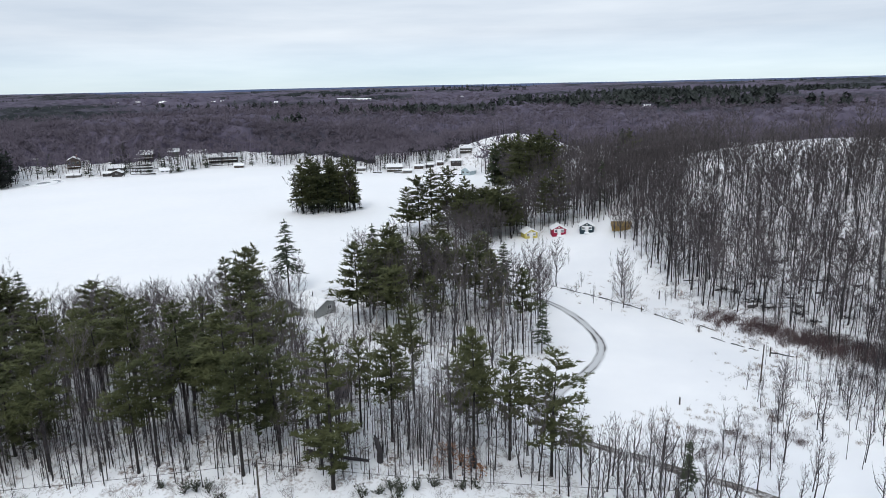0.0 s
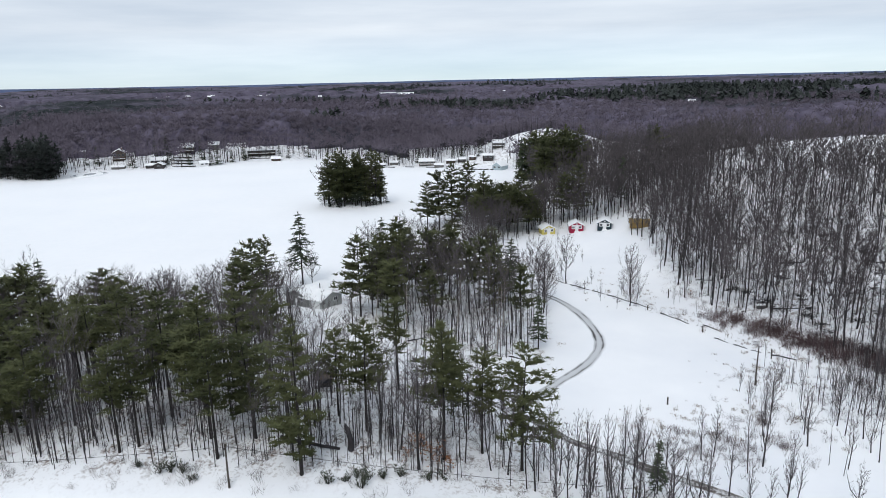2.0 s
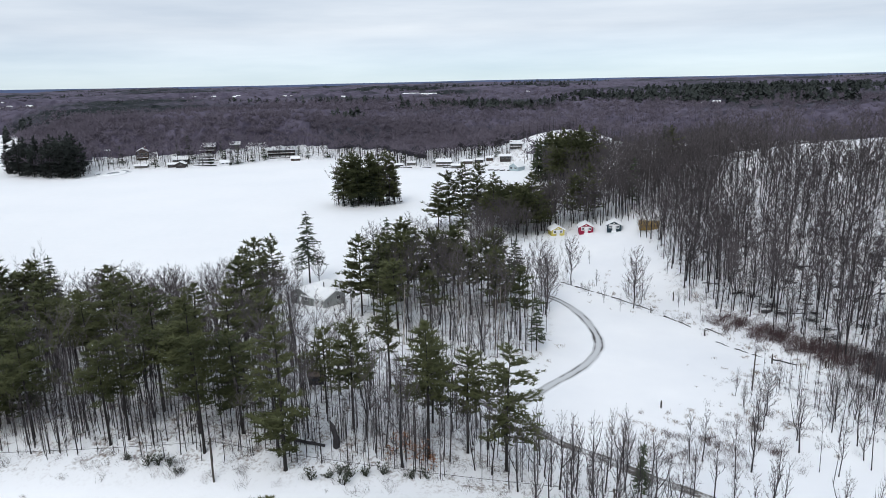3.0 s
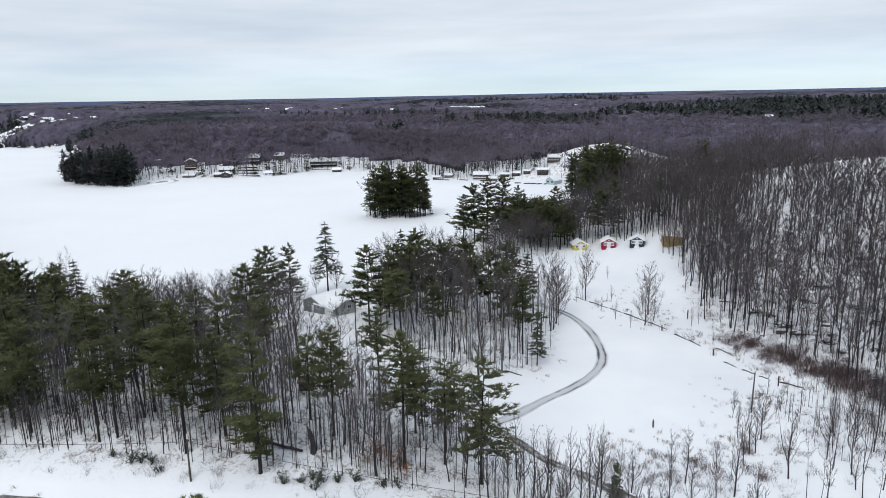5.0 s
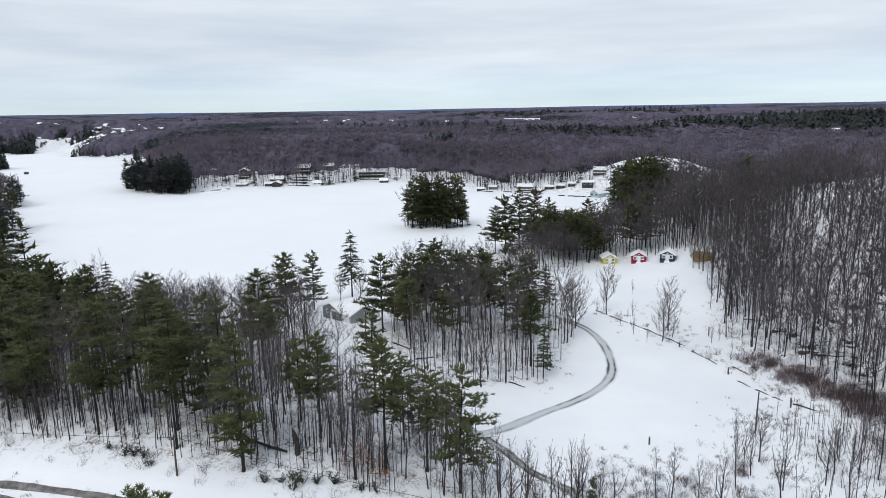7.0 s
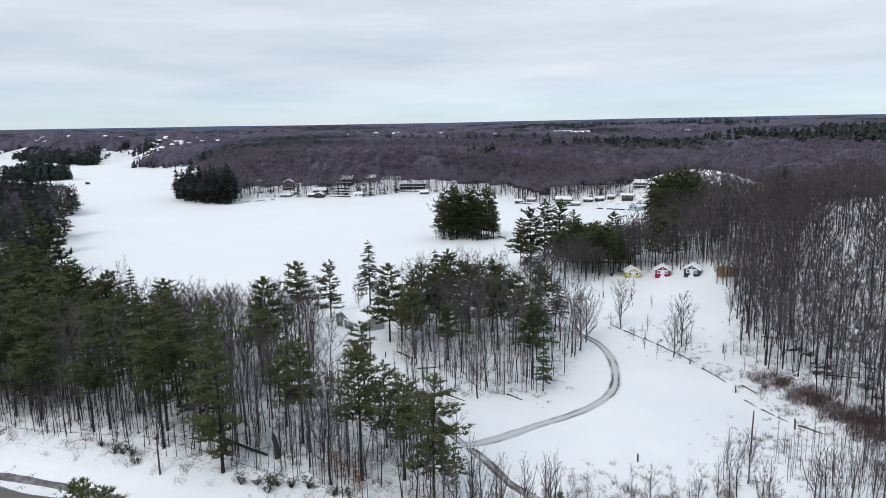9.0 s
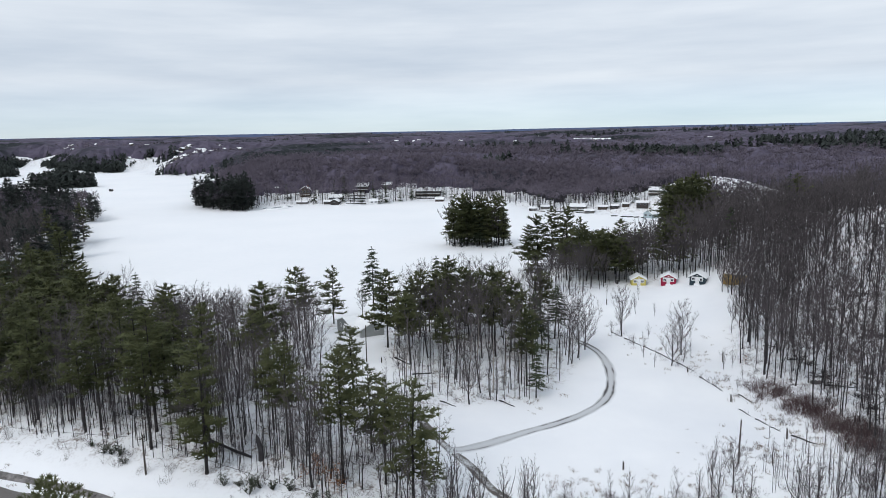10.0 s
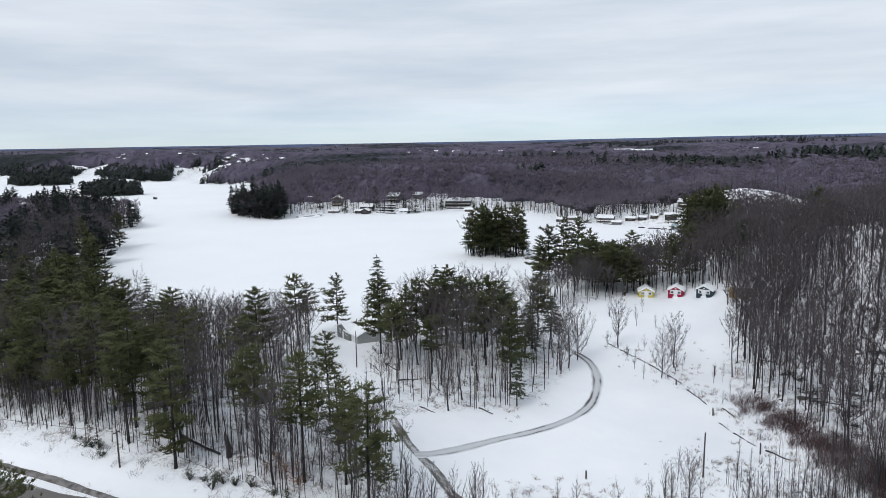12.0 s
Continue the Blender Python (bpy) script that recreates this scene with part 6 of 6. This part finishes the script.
for sx in (-0.85, 0.85):
    for sy in (-0.65, 0.65):
        leg = Bag()
        leg.tube([(sx * 1.15, sy * 1.15, -0.3), (sx, sy, 1.0)], [0.07, 0.06], 5, tip=False)
        part("leg", leg, LUMBER, blind)
slot = Bag()
slot.box(-0.6, 0.6, -0.83, -0.79, 1.7, 2.0)
part("opening", slot, GLASS, blind)
blind.matrix_basis = spot(-3.2, 88.5, 0.1)
bin_thing = thing("rubbish_bin", "dark rubbish bin standing beside the yellow cabin", "bin")
bag, lid = Bag(), Bag()
bag.tube([(0, 0, 0), (0, 0, 0.95)], [0.33, 0.4], 10, tip=False)
part("body", bag, DARK, bin_thing)
lid.tube([(0, 0, 0.95), (0, 0, 1.05)], [0.44, 0.36], 10, tip=False)
part("lid", lid, DARK, bin_thing)
bin_thing.matrix_basis = spot(43.6, 202.5, 0, 1, 0)


# ---- shrubs and brush ----
RUST = material("rust_leaves", (0.20, 0.075, 0.03), 0.8, scale=0.8, fine=6, bump=0, second=(0.36, 0.17, 0.08), per_island=0.3)
RED_TWIGS = material("red_brush", (0.052, 0.034, 0.037), 0.9, scale=0.25, fine=3, bump=0, second=(0.135, 0.092, 0.093), per_island=0.2)
BUSH = material("juniper_leaves", (0.034, 0.044, 0.03), 0.85, scale=0.8, fine=6, bump=0, second=(0.095, 0.105, 0.08), per_island=0.3, spec=0.08)
STRAW = material("dry_grass", (0.1, 0.075, 0.058), 0.9, scale=0.3, fine=4, bump=0, second=(0.26, 0.2, 0.15), per_island=0.3)


def evergreen_bush(x, y, size, seed):
    rr = random.Random(seed)
    b = thing("evergreen_bush", "low dark evergreen bush on the snowy bank", "bush", "roadside bushes")
    stem, crown = Bag(), Bag()
    for k in range(8):
        a = rr.uniform(0, 6.28)
        tip = Vector((math.cos(a) * 0.8, math.sin(a) * 0.8, 0)) * rr.uniform(0.4, 1.2) + Vector((0, 0, rr.uniform(0.5, 1.6)))
        stem.tube([(0, 0, -0.1), tip], [0.04, 0.0], 4)
        for q in range(9):
            p = tip * rr.uniform(0.3, 1.0) + Vector((rr.uniform(-0.3, 0.3), rr.uniform(-0.3, 0.3), rr.uniform(-0.1, 0.2)))
            tuft(crown, rr, p, Vector((math.cos(a), math.sin(a), 0)), 0.24, 9, 0.5, 0.6)
    part("stem", stem, PINE_BARK, b)
    part("foliage", crown, BUSH, b)
    b.matrix_basis = spot(x, y, seed, size, 0.05)


for i, (x, y, s) in enumerate(((-19.4, 69.0, 1.0), (-18.1, 69.1, 1.2), (-16.9, 68.9, 0.9), (-15.4, 68.0, 0.8), (3.0, 68.8, 0.9), (4.4, 68.7, 1.1), (6.0, 69.0, 0.8), (7.9, 69.6, 1.1), (11.3, 69.6, 0.9), (-0.2, 67.7, 1.1), (1.6, 68.2, 0.9), (3.6, 67.4, 1.2), (5.9, 69.1, 0.8), (12.9, 70.2, 0.8), (-22, 69.5, 0.7))):
    evergreen_bush(x, y, s, i)


def rusty_sapling(x, y, size, seed):
    rr = random.Random(seed)
    t = thing("beech_sapling", "young beech still holding rust-brown leaves", "tree", "rusty saplings")
    stem, crown = Bag(), Bag()
    stem.tube([(0, 0, -0.1), (0.1, 0, 1.5), (0, 0.1, 3.4)], [0.05, 0.035, 0], 5)
    for k in range(34):
        a, z = rr.uniform(0, 6.28), rr.uniform(0.4, 3.2)
        p = Vector((math.cos(a), math.sin(a), 0)) * rr.uniform(0.2, 1.3) * (1.1 - z / 4) + Vector((0, 0, z))
        stem.tube([(0.05, 0, z * 0.8), p], [0.015, 0], 3)
        tuft(crown, rr, p, Vector((math.cos(a), math.sin(a), 0)), 0.3, 6, 0.0)
    part("stem", stem, BARK, t)
    part("foliage", crown, RUST, t)
    t.matrix_basis = spot(x, y, seed, size, 0.05)


for i, (x, y, s) in enumerate(((10.4, 72.9, 1.2), (11.6, 72.2, 1.0), (12.8, 73.0, 1.1), (9.2, 73.6, 0.9), (13.8, 71.6, 0.8), (70.5, 141.5, 0.7), (8.6, 72.2, 0.7))):
    rusty_sapling(x, y, s, 40 + i)


def brush():
    rng2 = random.Random(77)

    def clump(n, h, w, lean, mat_fine):
        bag = Bag()
        for _ in range(n):
            a = Vector((rng2.gauss(0, w * 0.4), rng2.gauss(0, w * 0.4), 0))
            b = a + Vector((rng2.gauss(0, lean), rng2.gauss(0, lean), h * rng2.uniform(0.5, 1.1)))
            blade(bag, a, b, mat_fine, rng2)
            m = a.lerp(b, 0.55)
            blade(bag, m, m + Vector((rng2.gauss(0, lean), rng2.gauss(0, lean), h * 0.35)), mat_fine * 0.7, rng2)
        return shape_of([bag])

    def scatter(n, box, keep, size):
        x = np.array([rng2.uniform(box[0], box[1]) for _ in range(n)])
        y = np.array([rng2.uniform(box[2], box[3]) for _ in range(n)])
        k = keep(x, y)
        out = []
        for px, py, q, pz in zip(x, y, k, land(x, y)):
            if rng2.random() < q:
                m = Matrix.Translation((px, py, pz - 0.05)) @ Matrix.Rotation(rng2.uniform(0, 6.28), 4, "Z") @ Matrix.Scale(rng2.uniform(*size), 4)
                out.append((rng2.randrange(4), m))
        return out
    edge = lambda y: np.interp(y, [88, 94, 99, 104, 110, 115, 121, 128, 135, 141, 150], [84, 83, 81.4, 80, 77.8, 75.8, 73.6, 69.8, 66.2, 64, 62])
    red = {k: clump(34, 1.8, 1.5, 0.55, 0.044) for k in range(4)}
    spots = scatter(5600, (60, 94, 82, 150), lambda x, y: np.exp(-0.5 * ((x - edge(y) - 2.9) / 2.1) ** 2) * (0.6 + 0.4 * (np.sin(x * 0.8 + 2 * np.sin(y * 0.45)) * np.sin(y * 0.7) > -0.15)) * smooth(y, 84, 92) * (1 - smooth(y, 124, 137)), (0.4, 1.2))
    spots += scatter(1500, (34, 66, 70, 92), lambda x, y: np.clip(0.8 * bell(x, y, 48, 80, 8, 2.4) + 0.5 * bell(x, y, 60, 86, 3.5, 1.8), 0, 1) * (np.sin(x * 1.1 + 1.6 * np.sin(y * 0.9)) * np.sin(y * 1.2 + 0.5) > -0.1), (0.25, 0.7))
    joined("red_thicket", red, spots, [RED_TWIGS],
           "tangled red-brown thicket along the foot of the hill", "thicket")
    dry = {k: clump(14, 0.55, 0.6, 0.22, 0.045) for k in range(4)}
    margin = lambda x, y: 0.9 * bell(x, y, 49, 86, 6, 2.6) + 0.8 * bell(x, y, 57, 90, 5, 3) + 0.9 * bell(x, y, 68, 101, 5, 6) + 0.85 * np.exp(-0.5 * ((x - edge(y) + 3.4) / 1.8) ** 2) * (y > 92) * (y < 150) + 0.55 * bell(x, y, 44, 84, 12, 4) + 0.25 * bell(x, y, 34, 118, 2.2, 9) + 0.35 * bell(x, y, 56, 152, 7, 8)
    spots = scatter(5200, (24, 92, 66, 172), lambda x, y: np.clip(margin(x, y), 0, 1) * (np.sin(x * 1.3 + 2 * np.sin(y * 0.8)) * np.sin(y * 1.1) > -0.1), (0.4, 1.3))
    spots += scatter(420, (-60, 4, 60, 66), lambda x, y: np.exp(-0.5 * ((y - np.interp(x, [-60, -28, -20, -12, -5, 4], [64.2, 63.6, 63.3, 62.6, 61.8, 60.6])) / 0.6) ** 2), (0.35, 0.8))
    joined("dry_weeds", dry, spots, [STRAW], "clumps of dry weeds poking through the snow", "weeds")
    low = {k: clump(16, 1.1, 0.9, 0.4, 0.034) for k in range(4)}
    spots = scatter(4000, (-75, 40, 66, 125), lambda x, y: (0.7 - 0.5 * smooth(y, 92, 100)) * wooded(x, y) + 0.25 * bell(x, y, 0, 68, 30, 2), (0.4, 1.2))
    spots += scatter(2600, (64, 130, 90, 190), lambda x, y: 0.7 * wooded(x, y), (0.4, 1.4))
    spots += scatter(6000, (22, 94, 60, 112), lambda x, y: np.clip(0.75 * bell(x, y, 45, 80, 9, 2.4) + 0.5 * bell(x, y, 57, 86, 4, 1.8) + 0.95 * bell(x, y, 81, 94, 5, 7) + 0.35 * bell(x, y, 67, 98, 5, 4) + 0.5 * bell(x, y, 74, 88, 7, 7) + 0.25 * bell(x, y, 34, 72, 9, 5), 0, 1)
                     * (np.sin(x * 0.9 + 1.5 * np.sin(y * 0.6)) * np.sin(y * 0.8 + 1) > 0.0), (0.35, 1.0))
    spots += scatter(420, (40, 80, 100, 165), lambda x, y: bell(x, (x - 43) * -1.62 + 163 - y, x, 0, 1, 1.6) * (np.sin(x * 2.1) > -0.5), (0.5, 1.5))
    joined("undergrowth", low, spots, [TWIGS], "low bare undergrowth on the wood floor", "undergrowth")
    heap = {k: clump(60, 0.8, 1.7, 1.0, 0.12) for k in range(4)}
    spots = [(k % 4, spot(x, y, x, s, 0.05)) for k, (x, y, s) in enumerate(((79.7, 140.4, 1.0), (82.2, 130.8, 1.2), (82.4, 126.9, 0.8), (87.1, 124.1, 0.7), (89.7, 140.5, 0.7), (95.3, 146.0, 0.9), (98.2, 131.0, 0.9), (91.2, 163.6, 0.9), (84, 152, 0.6), (104, 143, 0.8), (109, 158, 0.8), (86, 117, 0.7), (99, 171, 0.8), (115, 150, 0.8)))]
    spots += [(k, spot(m.translation.x, m.translation.y, k, 0.5 + 0.45 * rng2.random(), 0.05)) for k, m in scatter(90, (80, 126, 112, 168), lambda x, y: 0.75 * bell(x, y, 98, 136, 14, 17), (0.5, 1.0))]
    joined("brush_piles", heap, spots, [BARK], "dark heaps of fallen branches in the snow", "brush")
    thin = {}
    for k in range(4):
        trunk, crown = Bag(), Bag()
        hgt = 9.0
        trunk.tube([(0, 0, 0), (spread(0.2), spread(0.2), hgt * 0.5), (spread(0.5), spread(0.5), hgt)], [0.075, 0.05, 0], 3)
        for _ in range(40):
            z = rng2.uniform(0.3, 0.98) * hgt
            a = rng2.uniform(0, 6.28)
            ln = rng2.uniform(0.5, 1.6) * (1.2 - z / hgt)
            b0 = Vector((0, 0, z))
            blade(crown, b0, b0 + Vector((math.cos(a) * ln, math.sin(a) * ln, ln * rng2.uniform(0.5, 1.4))), 0.05, rng2)
        thin[k] = shape_of([trunk, crown])
    spots = scatter(1500, (-85, 32, 70, 125), lambda x, y: 0.85 * west(x, y), (0.5, 1.2))
    spots += scatter(420, (-60, 14, 69.5, 80), lambda x, y: 0.9 * west(x, y), (0.35, 0.9))
    spots += scatter(120, (-2, 40, 104, 160), lambda x, y: 0.7 * wooded(x, y), (0.5, 1.2))
    spots += scatter(2300, (64, 150, 90, 225), lambda x, y: 0.8 * hillside(x, y), (0.35, 1.15))
    spots += scatter(2000, (66, 104, 74, 118), lambda x, y: np.clip(bell(x, y, 81, 93.5, 4.5, 6) + 0.3 * bell(x, y, 88, 98, 6, 9) + 0.3 * bell(x, y, 72, 90, 6, 6), 0, 1), (0.3, 0.6))
    joined("slender_understory", thin, spots, [BARK, TWIGS], "thin dark leafless stems filling the woods", "woods")


brush()
